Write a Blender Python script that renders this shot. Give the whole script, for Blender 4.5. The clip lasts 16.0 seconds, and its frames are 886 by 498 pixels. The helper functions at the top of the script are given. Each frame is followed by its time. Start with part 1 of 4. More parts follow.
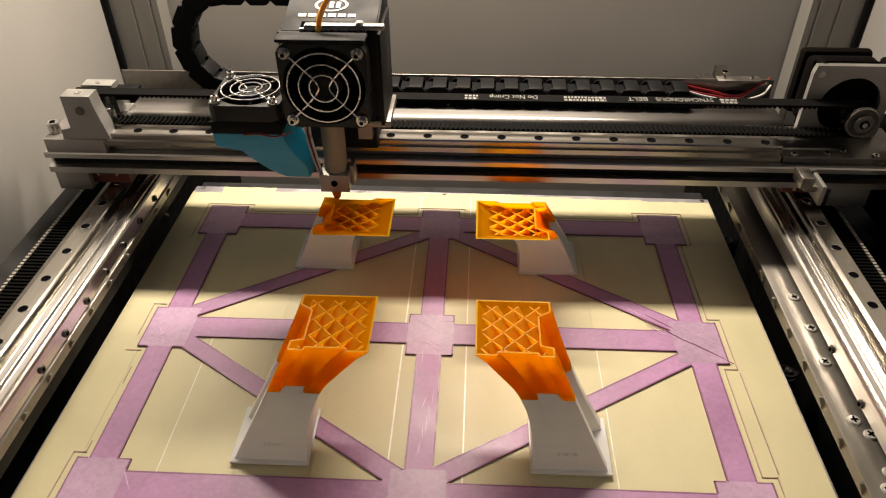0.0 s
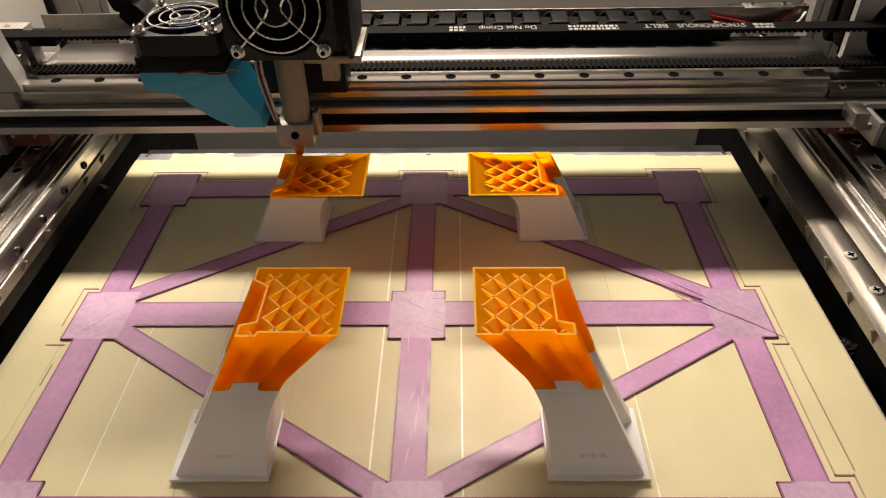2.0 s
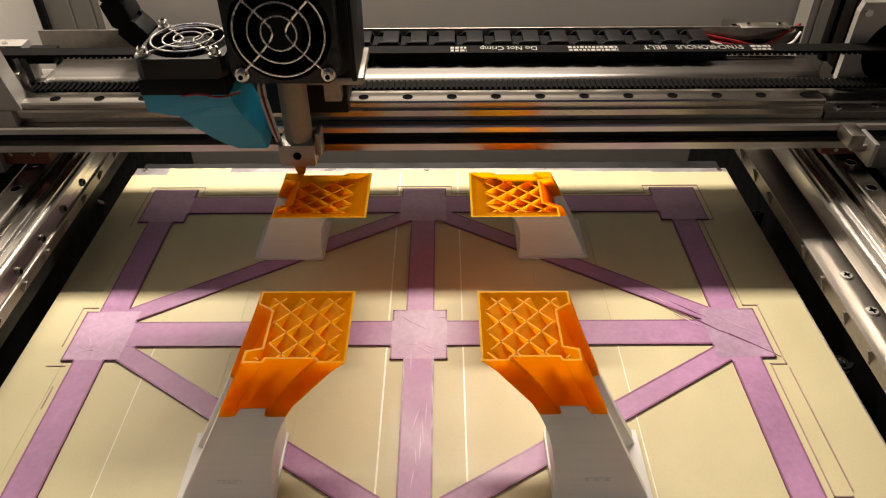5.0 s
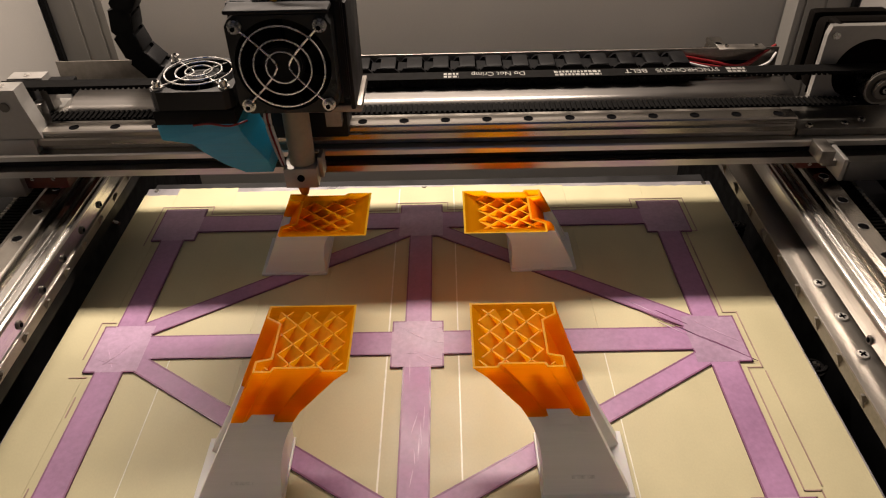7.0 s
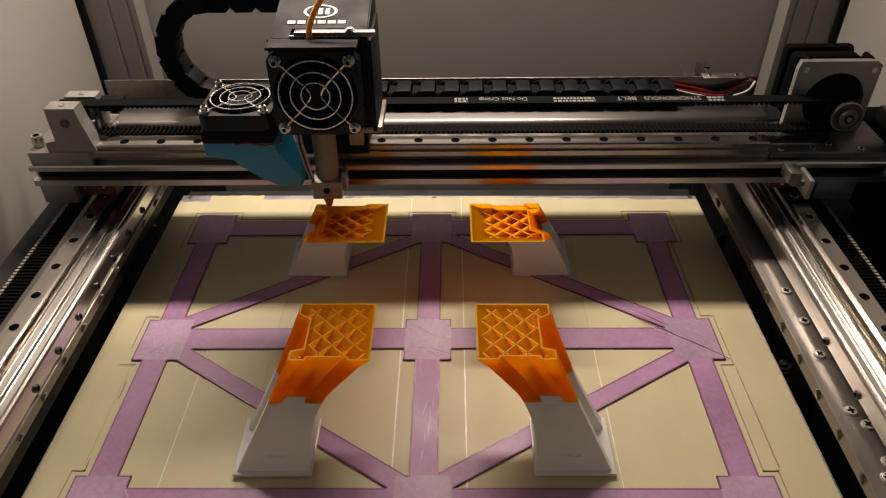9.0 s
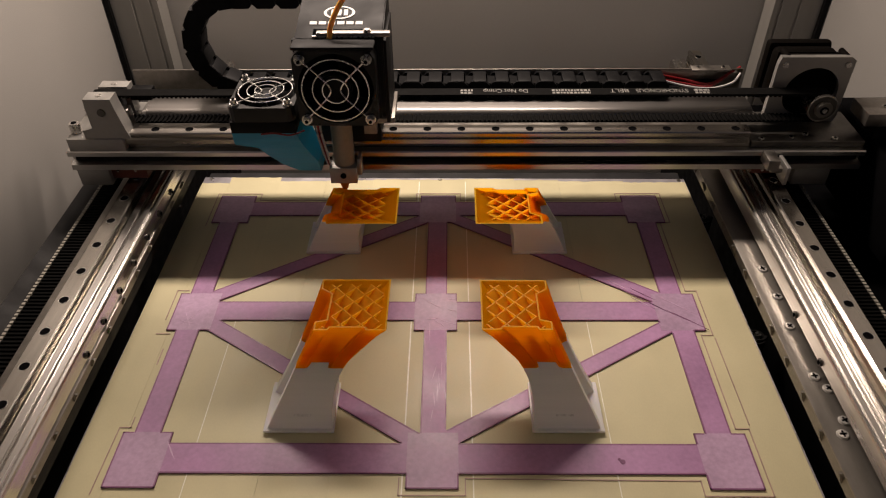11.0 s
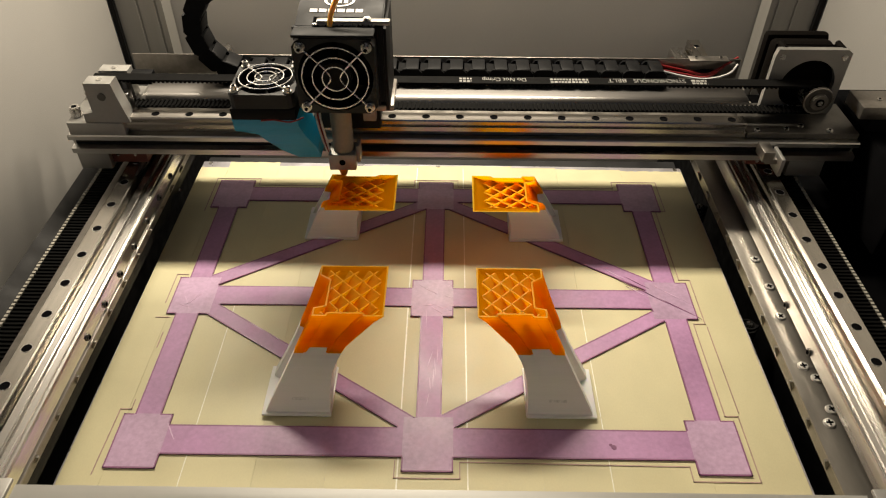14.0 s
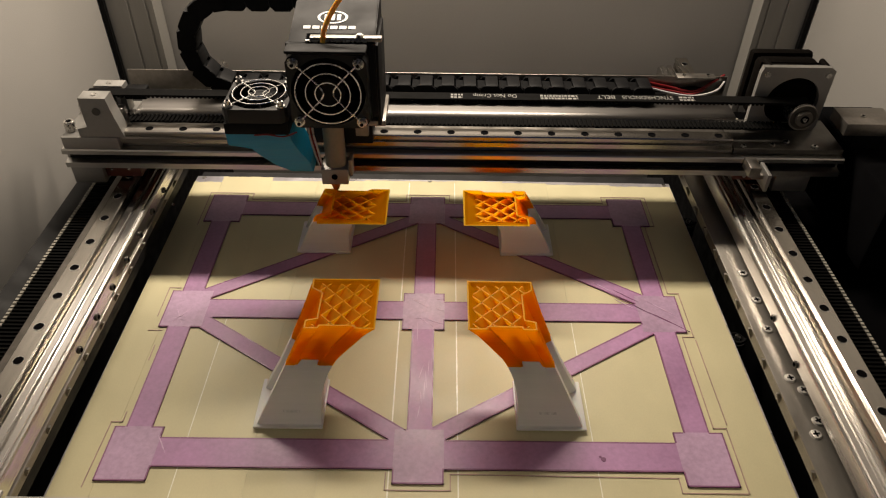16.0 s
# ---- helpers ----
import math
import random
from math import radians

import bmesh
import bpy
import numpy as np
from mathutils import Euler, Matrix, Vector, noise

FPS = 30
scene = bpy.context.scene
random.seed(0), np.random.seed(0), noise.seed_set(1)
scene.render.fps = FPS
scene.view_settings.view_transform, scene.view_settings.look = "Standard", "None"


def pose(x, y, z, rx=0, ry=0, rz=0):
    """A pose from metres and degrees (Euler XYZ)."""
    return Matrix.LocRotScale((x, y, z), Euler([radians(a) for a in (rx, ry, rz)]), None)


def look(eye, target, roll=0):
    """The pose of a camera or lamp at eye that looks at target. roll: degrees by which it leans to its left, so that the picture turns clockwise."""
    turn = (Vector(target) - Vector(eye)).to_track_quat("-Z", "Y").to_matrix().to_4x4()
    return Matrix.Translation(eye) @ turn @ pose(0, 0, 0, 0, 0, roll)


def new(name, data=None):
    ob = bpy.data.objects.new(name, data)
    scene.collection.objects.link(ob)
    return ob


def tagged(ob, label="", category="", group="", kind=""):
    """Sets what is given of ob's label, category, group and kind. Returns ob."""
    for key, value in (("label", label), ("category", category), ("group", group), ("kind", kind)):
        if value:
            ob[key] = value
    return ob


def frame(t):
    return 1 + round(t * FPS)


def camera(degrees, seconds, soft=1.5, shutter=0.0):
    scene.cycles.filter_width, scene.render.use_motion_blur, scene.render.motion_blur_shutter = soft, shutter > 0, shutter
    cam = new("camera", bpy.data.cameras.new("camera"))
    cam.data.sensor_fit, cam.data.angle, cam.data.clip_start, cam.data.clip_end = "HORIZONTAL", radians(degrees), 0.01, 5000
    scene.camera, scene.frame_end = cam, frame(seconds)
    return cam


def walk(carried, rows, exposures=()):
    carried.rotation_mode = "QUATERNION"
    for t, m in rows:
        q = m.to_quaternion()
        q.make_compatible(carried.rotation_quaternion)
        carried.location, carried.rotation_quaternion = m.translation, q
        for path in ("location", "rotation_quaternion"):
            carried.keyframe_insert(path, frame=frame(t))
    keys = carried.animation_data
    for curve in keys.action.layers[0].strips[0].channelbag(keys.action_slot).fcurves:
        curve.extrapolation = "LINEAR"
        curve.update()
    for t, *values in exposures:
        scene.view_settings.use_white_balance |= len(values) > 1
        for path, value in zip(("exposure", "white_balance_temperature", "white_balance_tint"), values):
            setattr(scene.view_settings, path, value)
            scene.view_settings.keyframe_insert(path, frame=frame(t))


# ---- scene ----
cam = camera(63.0, 16.0, soft=1.15)
EXPOSURES = [(0, 0.1, 6500, 11), (1, 0.12, 6500, 12), (2, 0.17, 6500, 13), (3, 0.17, 6500, 14), (4.2, 0.25, 6500, 10), (6.3, -0.16, 6500, 18), (7, -0.15, 6500, 17), (7.5, 0.24, 6500, 7), (8.2, -0.43, 6500, 13), (10.3, -0.7, 6500, 20), (11.5, -0.68, 6500, 19), (12.1, -0.38, 6500, 15), (12.5, -0.11, 6500, 8), (13.5, 0, 6500, 6), (14.5, -0.08, 6500, 7), (15.2, -0.26, 6500, 9), (16, -0.44, 6500, 11)]
PATH = [
    (0, (0.02539, -0.30046, 0.29550), (-0.05769, 1.28472, -0.92118), -0.37),
    (0.5, (0.02493, -0.29525, 0.28767), (-0.02158, 1.29555, -0.92362), -0.82),
    (1, (0.01944, -0.28093, 0.28337), (-0.03217, 1.28170, -0.96383), -1.06),
    (1.5, (0.01913, -0.27142, 0.26694), (-0.03776, 1.31234, -0.95308), -1.02),
    (2, (0.02140, -0.25191, 0.24161), (-0.01828, 1.31590, -0.99950), -1.20),
    (2.5, (0.02472, -0.24295, 0.23267), (-0.00164, 1.30848, -1.02922), -0.58),
    (3, (0.02177, -0.24769, 0.24219), (0.00847, 1.31806, -1.00209), -0.53),
    (3.5, (0.01772, -0.24693, 0.24541), (0.00851, 1.31667, -1.00162), -0.36),
    (4, (0.01437, -0.24537, 0.24474), (0.01597, 1.31290, -1.00896), -0.06),
    (6.5, (0.01488, -0.25699, 0.26424), (-0.00233, 1.33163, -0.95066), -1.22),
    (7, (0.01887, -0.26334, 0.26667), (0.00344, 1.32007, -0.95504), -1.41),
    (7.5, (0.01823, -0.27588, 0.26919), (-0.00225, 1.32571, -0.92851), -0.89),
    (8, (0.01876, -0.28569, 0.27337), (-0.00717, 1.31712, -0.92260), -0.76),
    (10.3, (0.01241, -0.31873, 0.32235), (-0.00435, 1.23743, -0.93386), -0.48),
    (10.5, (0.01280, -0.32299, 0.32117), (-0.01457, 1.23160, -0.93681), 0.23),
    (11, (0.01142, -0.32689, 0.32498), (-0.00961, 1.21298, -0.95109), -0.50),
    (11.5, (0.01155, -0.32734, 0.32877), (-0.01916, 1.19758, -0.96493), -0.95),
    (12, (0.01231, -0.32757, 0.32836), (0.00102, 1.18925, -0.97515), -0.48),
    (12.5, (0.01054, -0.33151, 0.32975), (-0.00970, 1.17841, -0.98163), -0.17),
    (13, (0.01231, -0.33308, 0.33166), (-0.01389, 1.17475, -0.98203), -0.51),
    (13.5, (0.01104, -0.33018, 0.32906), (0.00842, 1.18079, -0.98127), 0.26),
    (14, (0.01132, -0.32904, 0.33047), (-0.00110, 1.18005, -0.98197), 0.33),
    (14.5, (0.01239, -0.33203, 0.33053), (-0.00620, 1.18302, -0.97495), 0.14),
    (15, (0.01117, -0.33365, 0.33211), (-0.00901, 1.19454, -0.95794), 0.10),
    (15.5, (0.00827, -0.33119, 0.33277), (-0.00013, 1.19338, -0.96168), 0.55),
    (16, (0.01265, -0.33350, 0.33164), (0.01833, 1.20585, -0.94522), 0.83),
]
walk(cam, [(t, look(eye, aim, roll)) for t, eye, aim, roll in PATH], EXPOSURES)

# ---- world and light ----
world = bpy.data.worlds.new("room")
scene.world = world
world.use_nodes = True
world.node_tree.nodes["Background"].inputs["Color"].default_value = (1.0, 0.93, 0.84, 1)
world.node_tree.nodes["Background"].inputs["Strength"].default_value = 0.030


def strip_lamp(name, at, aim, length, width, power, colour):
    data = bpy.data.lights.new(name, "AREA")
    data.shape, data.size, data.size_y = "RECTANGLE", length, width
    data.energy, data.color = power, colour
    ob = new(name, data)
    ob.matrix_world = look(at, aim)
    return ob


strip_lamp("led_strip_lamp", (-0.048, 0.270, 0.380), (-0.048, -0.03, 0.0), 0.390, 0.030, 4.4, (1.0, 0.865, 0.70))


# ---- materials ----
def mat(name, colour, rough=0.5, metal=0.0, vary=0.12, scale=60.0, bump=0.0, bump_scale=400.0, stretch=(1, 1, 1), spec=0.5, sss=0.0, coat=0.0, per_piece=0.0, rough_vary=0.12, through_light=0.0):
    m = bpy.data.materials.new(name)
    m.use_nodes = True
    nt = m.node_tree
    b = nt.nodes["Principled BSDF"]
    b.inputs["Metallic"].default_value = metal
    b.inputs["Specular IOR Level"].default_value = spec
    if sss:
        b.inputs["Subsurface Weight"].default_value = sss
        b.inputs["Subsurface Radius"].default_value = (1.0, 0.45, 0.1)
        b.inputs["Subsurface Scale"].default_value = 0.004
    b.inputs["Coat Weight"].default_value = coat
    tc = nt.nodes.new("ShaderNodeTexCoord")
    mp = nt.nodes.new("ShaderNodeMapping")
    mp.inputs["Scale"].default_value = stretch
    nt.links.new(tc.outputs["Object"], mp.inputs["Vector"])
    big = nt.nodes.new("ShaderNodeTexNoise")
    big.inputs["Scale"].default_value, big.inputs["Detail"].default_value = scale, 6
    fine = nt.nodes.new("ShaderNodeTexNoise")
    fine.inputs["Scale"].default_value, fine.inputs["Detail"].default_value = bump_scale, 3
    for n in (big, fine):
        nt.links.new(mp.outputs["Vector"], n.inputs["Vector"])
    add = nt.nodes.new("ShaderNodeMath")
    add.operation = "MULTIPLY_ADD"
    nt.links.new(fine.outputs["Fac"], add.inputs[0])
    add.inputs[1].default_value = 0.45
    nt.links.new(big.outputs["Fac"], add.inputs[2])
    rng = nt.nodes.new("ShaderNodeMapRange")
    rng.inputs["From Min"].default_value, rng.inputs["From Max"].default_value = 0.45, 1.0
    rng.inputs["To Min"].default_value, rng.inputs["To Max"].default_value = 1 - vary, 1 + vary
    nt.links.new(add.outputs[0], rng.inputs["Value"])
    tint = nt.nodes.new("ShaderNodeVectorMath")
    tint.operation = "SCALE"
    tint.inputs[0].default_value = colour
    value = rng.outputs["Result"]
    if per_piece:
        info = nt.nodes.new("ShaderNodeObjectInfo")
        pr = nt.nodes.new("ShaderNodeMapRange")
        pr.inputs["To Min"].default_value, pr.inputs["To Max"].default_value = 1 - per_piece, 1 + per_piece
        nt.links.new(info.outputs["Random"], pr.inputs["Value"])
        mul = nt.nodes.new("ShaderNodeMath")
        mul.operation = "MULTIPLY"
        nt.links.new(value, mul.inputs[0])
        nt.links.new(pr.outputs["Result"], mul.inputs[1])
        value = mul.outputs[0]
    nt.links.new(value, tint.inputs["Scale"])
    nt.links.new(tint.outputs["Vector"], b.inputs["Base Color"])
    rr = nt.nodes.new("ShaderNodeMapRange")
    rr.inputs["From Min"].default_value, rr.inputs["From Max"].default_value = 0.3, 0.7
    rr.inputs["To Min"].default_value, rr.inputs["To Max"].default_value = max(0.03, rough - rough_vary), min(1, rough + rough_vary)
    nt.links.new(big.outputs["Fac"], rr.inputs["Value"])
    nt.links.new(rr.outputs["Result"], b.inputs["Roughness"])
    if bump:
        bp = nt.nodes.new("ShaderNodeBump")
        bp.inputs["Strength"].default_value, bp.inputs["Distance"].default_value = bump, 0.0004
        nt.links.new(fine.outputs["Fac"], bp.inputs["Height"])
        nt.links.new(bp.outputs["Normal"], b.inputs["Normal"])
    if through_light:
        tr = nt.nodes.new("ShaderNodeBsdfTranslucent")
        nt.links.new(tint.outputs["Vector"], tr.inputs["Color"])
        mix = nt.nodes.new("ShaderNodeMixShader")
        mix.inputs[0].default_value = through_light
        nt.links.new(b.outputs["BSDF"], mix.inputs[1])
        nt.links.new(tr.outputs["BSDF"], mix.inputs[2])
        nt.links.new(mix.outputs["Shader"], nt.nodes["Material Output"].inputs["Surface"])
    return m


M_WALL = mat("grey_white_paint", (0.34, 0.326, 0.305), 0.55, vary=0.05, scale=9, bump=0.25, bump_scale=900)
M_POST = mat("grey_profile_paint", (0.25, 0.24, 0.22), 0.45, vary=0.08, scale=12, bump=0.1, stretch=(1, 1, 0.05))
M_ALU = mat("anodised_aluminium", (0.66, 0.65, 0.63), 0.36, 1.0, vary=0.10, scale=40, bump=0.12, bump_scale=500, stretch=(1, 1, 1))
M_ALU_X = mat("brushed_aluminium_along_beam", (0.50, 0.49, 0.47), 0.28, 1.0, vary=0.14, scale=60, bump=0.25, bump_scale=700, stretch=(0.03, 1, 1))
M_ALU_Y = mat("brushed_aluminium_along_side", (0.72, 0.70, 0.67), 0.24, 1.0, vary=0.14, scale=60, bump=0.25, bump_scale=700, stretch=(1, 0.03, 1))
M_MILL = mat("milled_aluminium_block", (0.34, 0.33, 0.31), 0.45, 0.6, vary=0.08, scale=80, bump=0.2)
M_STEEL_X = mat("ground_steel_along_beam", (0.36, 0.335, 0.305), 0.24, 1.0, vary=0.18, scale=50, bump=0.1, bump_scale=600, stretch=(0.05, 1, 1))
M_STEEL_Y = mat("ground_steel_along_side", (0.43, 0.405, 0.365), 0.24, 1.0, vary=0.20, scale=45, bump=0.1, bump_scale=600, stretch=(1, 0.08, 1))
M_SHEET = mat("worn_zinc_sheet", (0.27, 0.25, 0.225), 0.42, 0.9, vary=0.25, scale=90, bump=0.15)
M_STRIP = mat("grey_zinc_strip", (0.30, 0.28, 0.25), 0.38, 0.6, vary=0.16, scale=70, bump=0.15, stretch=(1, 0.25, 1))
M_FRAY = mat("pale_frayed_cord", (0.34, 0.32, 0.27), 0.7, vary=0.25, scale=300)
M_CHROME = mat("bright_wire_steel", (0.80, 0.78, 0.74), 0.16, 1.0, vary=0.05, scale=200)
M_SCREW = mat("screw_steel", (0.62, 0.60, 0.57), 0.28, 1.0, vary=0.12, scale=500)
M_DARK = mat("hole_black", (0.005, 0.005, 0.0055), 0.9, vary=0.2, spec=0.0)
M_BLACK = mat("black_plastic", (0.0055, 0.0055, 0.006), 0.48, spec=0.12, vary=0.25, scale=120, bump=0.15, bump_scale=900)
M_BLACK_SATIN = mat("black_satin_metal", (0.014, 0.0135, 0.0135), 0.55, 0.0, spec=0.12, vary=0.2, scale=60, bump=0.06, bump_scale=1500)
M_FAN = mat("fan_blade_black", (0.006, 0.006, 0.0065), 0.5, spec=0.15, vary=0.2)
M_MOTOR = mat("motor_black_paint", (0.005, 0.0042, 0.0036), 0.65, 0.0, spec=0.02, vary=0.2, scale=80, bump=0.2)
M_RUBBER = mat("belt_rubber", (0.005, 0.0048, 0.0046), 0.75, spec=0.05, vary=0.25, scale=200, bump=0.2)
M_DECK = mat("dull_aluminium_deck", (0.20, 0.19, 0.18), 0.33, 1.0, vary=0.2, scale=50, bump=0.15, stretch=(0.05, 1, 1))
M_BAR = mat("clean_anodised_bar", (0.60, 0.59, 0.56), 0.35, 0.6, vary=0.05, scale=30, bump=0.05, stretch=(0.05, 1, 1))
M_HEAD = mat("bright_screw_head", (0.62, 0.60, 0.56), 0.38, 0.35, vary=0.1, scale=500)
M_PRINT = mat("belt_lettering", (0.26, 0.25, 0.23), 0.6, vary=0.6, scale=900)
M_BLUE = mat("blue_printed_plastic", (0.015, 0.30, 0.50), 0.42, vary=0.10, scale=150, bump=0.35, bump_scale=900, stretch=(0.15, 0.15, 2.2))
M_BLUE_PAINT = mat("dark_blue_paint", (0.02, 0.05, 0.16), 0.4, vary=0.1, scale=30)
M_HEATSINK = mat("bead_blasted_titanium", (0.30, 0.265, 0.20), 0.58, 0.3, vary=0.10, scale=200, bump=0.1)
M_BRASS = mat("used_brass", (0.55, 0.22, 0.04), 0.45, 0.3, vary=0.2, scale=400)
M_TAPE = mat("cream_masking_tape", (0.63, 0.575, 0.36), 0.48, vary=0.07, scale=35, bump=0.10, bump_scale=1300, stretch=(1, 0.6, 1), per_piece=0.03, spec=0.35)
M_TAPE_EDGE = mat("pale_tape_edge", (0.86, 0.84, 0.72), 0.4, vary=0.15, scale=120, spec=0.6)
M_PLATE = mat("silver_bed_plate", (0.60, 0.58, 0.62), 0.35, 0.7, vary=0.12, scale=60)
M_BEDBLACK = mat("black_bed_edge", (0.010, 0.010, 0.011), 0.5, vary=0.2)
M_PURPLE = mat("translucent_violet_plastic", (0.42, 0.22, 0.40), 0.46, vary=0.24, scale=22, bump=0.09, bump_scale=420, spec=0.55, rough_vary=0.14)
M_PAD = mat("frosted_violet_plastic", (0.47, 0.31, 0.46), 0.48, vary=0.30, scale=16, bump=0.10, bump_scale=420, spec=0.6, rough_vary=0.16)
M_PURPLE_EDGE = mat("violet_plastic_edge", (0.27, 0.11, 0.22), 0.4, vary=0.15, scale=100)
M_SKIRT = mat("thin_violet_line", (0.44, 0.30, 0.26), 0.5, vary=0.3, scale=60)
M_WHITE = mat("white_printed_plastic", (0.80, 0.785, 0.77), 0.42, vary=0.04, scale=60, bump=0.3, bump_scale=500, stretch=(0.1, 0.1, 5), sss=0.15)
M_LABEL = mat("faint_grey_mark", (0.70, 0.69, 0.68), 0.5, vary=0.2, scale=600)
M_ORANGE = mat("orange_printed_plastic", (1.0, 0.60, 0.003), 0.40, vary=0.08, scale=80, bump=0.35, bump_scale=500, stretch=(0.1, 0.1, 5), spec=0.12, through_light=0.90)
M_INFILL = mat("orange_infill_plastic", (1.0, 0.70, 0.03), 0.38, vary=0.12, scale=300, bump=0.3, spec=0.2, through_light=0.72)
M_FILAMENT = mat("orange_filament", (0.98, 0.50, 0.07), 0.25, vary=0.05, sss=0.3)
M_RED = mat("red_wire", (0.22, 0.012, 0.014), 0.4, vary=0.1)
M_WIRE_W = mat("white_wire", (0.70, 0.68, 0.66), 0.4, vary=0.1)
M_GREYLOGO = mat("pale_grey_ink", (0.78, 0.77, 0.76), 0.5, vary=0.05)
M_FRAME = mat("glossy_black_fan_frame", (0.010, 0.010, 0.0105), 0.34, spec=0.3, vary=0.15, scale=80, bump=0.05, bump_scale=900)
M_BASE = mat("dark_worn_zinc_plate", (0.13, 0.122, 0.11), 0.45, 0.85, vary=0.25, scale=90, bump=0.15)
M_GUARD = mat("nickel_fan_guard", (0.86, 0.85, 0.83), 0.22, 0.8, vary=0.05, scale=200)
M_RUST = mat("red_brown_end_cap", (0.11, 0.025, 0.014), 0.5, vary=0.25, scale=150)
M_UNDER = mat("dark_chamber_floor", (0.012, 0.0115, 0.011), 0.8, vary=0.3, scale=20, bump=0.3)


# ---- mesh helpers ----
def box(bm, x0, x1, y0, y1, z0, z1, bevel=0.0):
    r = bmesh.ops.create_cube(bm, size=1)
    m = Matrix.LocRotScale(((x0 + x1) / 2, (y0 + y1) / 2, (z0 + z1) / 2), None, (x1 - x0, y1 - y0, z1 - z0))
    bmesh.ops.transform(bm, matrix=m, verts=r["verts"])
    if bevel:
        edges = list({e for v in r["verts"] for e in v.link_edges})
        bmesh.ops.bevel(bm, geom=edges, offset=bevel, segments=2, affect="EDGES", profile=0.5)
    return bm


def cyl(bm, at, axis, r, depth, seg=24, r2=None, bevel=0.0):
    c = bmesh.ops.create_cone(bm, cap_ends=True, segments=seg, radius1=r, radius2=r if r2 is None else r2, depth=depth)
    rot = {"x": Euler((0, math.pi / 2, 0)), "y": Euler((math.pi / 2, 0, 0)), "z": Euler((0, 0, 0))}[axis].to_matrix().to_4x4()
    bmesh.ops.transform(bm, matrix=Matrix.Translation(at) @ rot, verts=c["verts"])
    if bevel:
        edges = [e for e in {e for v in c["verts"] for e in v.link_edges} if len(e.link_faces) == 2 and any(len(f.verts) > 4 for f in e.link_faces)]
        bmesh.ops.bevel(bm, geom=edges, offset=bevel, segments=2, affect="EDGES")
    return bm


def ring(bm, at, axis, r, tube, seg=36, sides=8):
    """A torus whose axis is x, y or z."""
    rot = {"x": Euler((0, math.pi / 2, 0)), "y": Euler((math.pi / 2, 0, 0)), "z": Euler((0, 0, 0))}[axis].to_matrix()
    rows = []
    for i in range(seg):
        a = 2 * math.pi * i / seg
        row = []
        for j in range(sides):
            b = 2 * math.pi * j / sides
            p = Vector(((r + tube * math.cos(b)) * math.cos(a), (r + tube * math.cos(b)) * math.sin(a), tube * math.sin(b)))
            row.append(bm.verts.new(rot @ p + Vector(at)))
        rows.append(row)
    for i in range(seg):
        for j in range(sides):
            bm.faces.new((rows[i][j], rows[(i + 1) % seg][j], rows[(i + 1) % seg][(j + 1) % sides], rows[i][(j + 1) % sides]))
    return bm


def washer(bm, at, axis, r_in, r_out, depth, seg=40, square=0.0):
    """A flat ring; with square, its outside is a square of that half width."""
    rot = {"x": Euler((0, math.pi / 2, 0)), "y": Euler((math.pi / 2, 0, 0)), "z": Euler((0, 0, 0))}[axis].to_matrix()
    loops = []
    for z in (-depth / 2, depth / 2):
        inner, outer = [], []
        for i in range(seg):
            a = 2 * math.pi * i / seg
            c, s = math.cos(a), math.sin(a)
            ro = r_out
            if square:
                ro = min(square / max(abs(c), abs(s)), square * 1.30)
            inner.append(bm.verts.new(rot @ Vector((r_in * c, r_in * s, z)) + Vector(at)))
            outer.append(bm.verts.new(rot @ Vector((ro * c, ro * s, z)) + Vector(at)))
        loops.append((inner, outer))
    (i0, o0), (i1, o1) = loops
    for k in range(seg):
        n = (k + 1) % seg
        bm.faces.new((i0[k], i0[n], o0[n], o0[k]))
        bm.faces.new((i1[k], o1[k], o1[n], i1[n]))
        bm.faces.new((o0[k], o0[n], o1[n], o1[k]))
        bm.faces.new((i0[k], i1[k], i1[n], i0[n]))
    return bm


def prism(bm, points, axis, a, b):
    """A polygon of (u, v) drawn along an axis from a to b: x takes (y, z), y takes (x, z), z takes (x, y)."""
    put = {"x": lambda u, v, w: (w, u, v), "y": lambda u, v, w: (u, w, v), "z": lambda u, v, w: (u, v, w)}[axis]
    lo = [bm.verts.new(put(u, v, a)) for u, v in points]
    hi = [bm.verts.new(put(u, v, b)) for u, v in points]
    n = len(points)
    bm.faces.new(lo)
    bm.faces.new(hi[::-1])
    for i in range(n):
        bm.faces.new((lo[i], hi[i], hi[(i + 1) % n], lo[(i + 1) % n]))
    bmesh.ops.recalc_face_normals(bm, faces=bm.faces)
    return bm


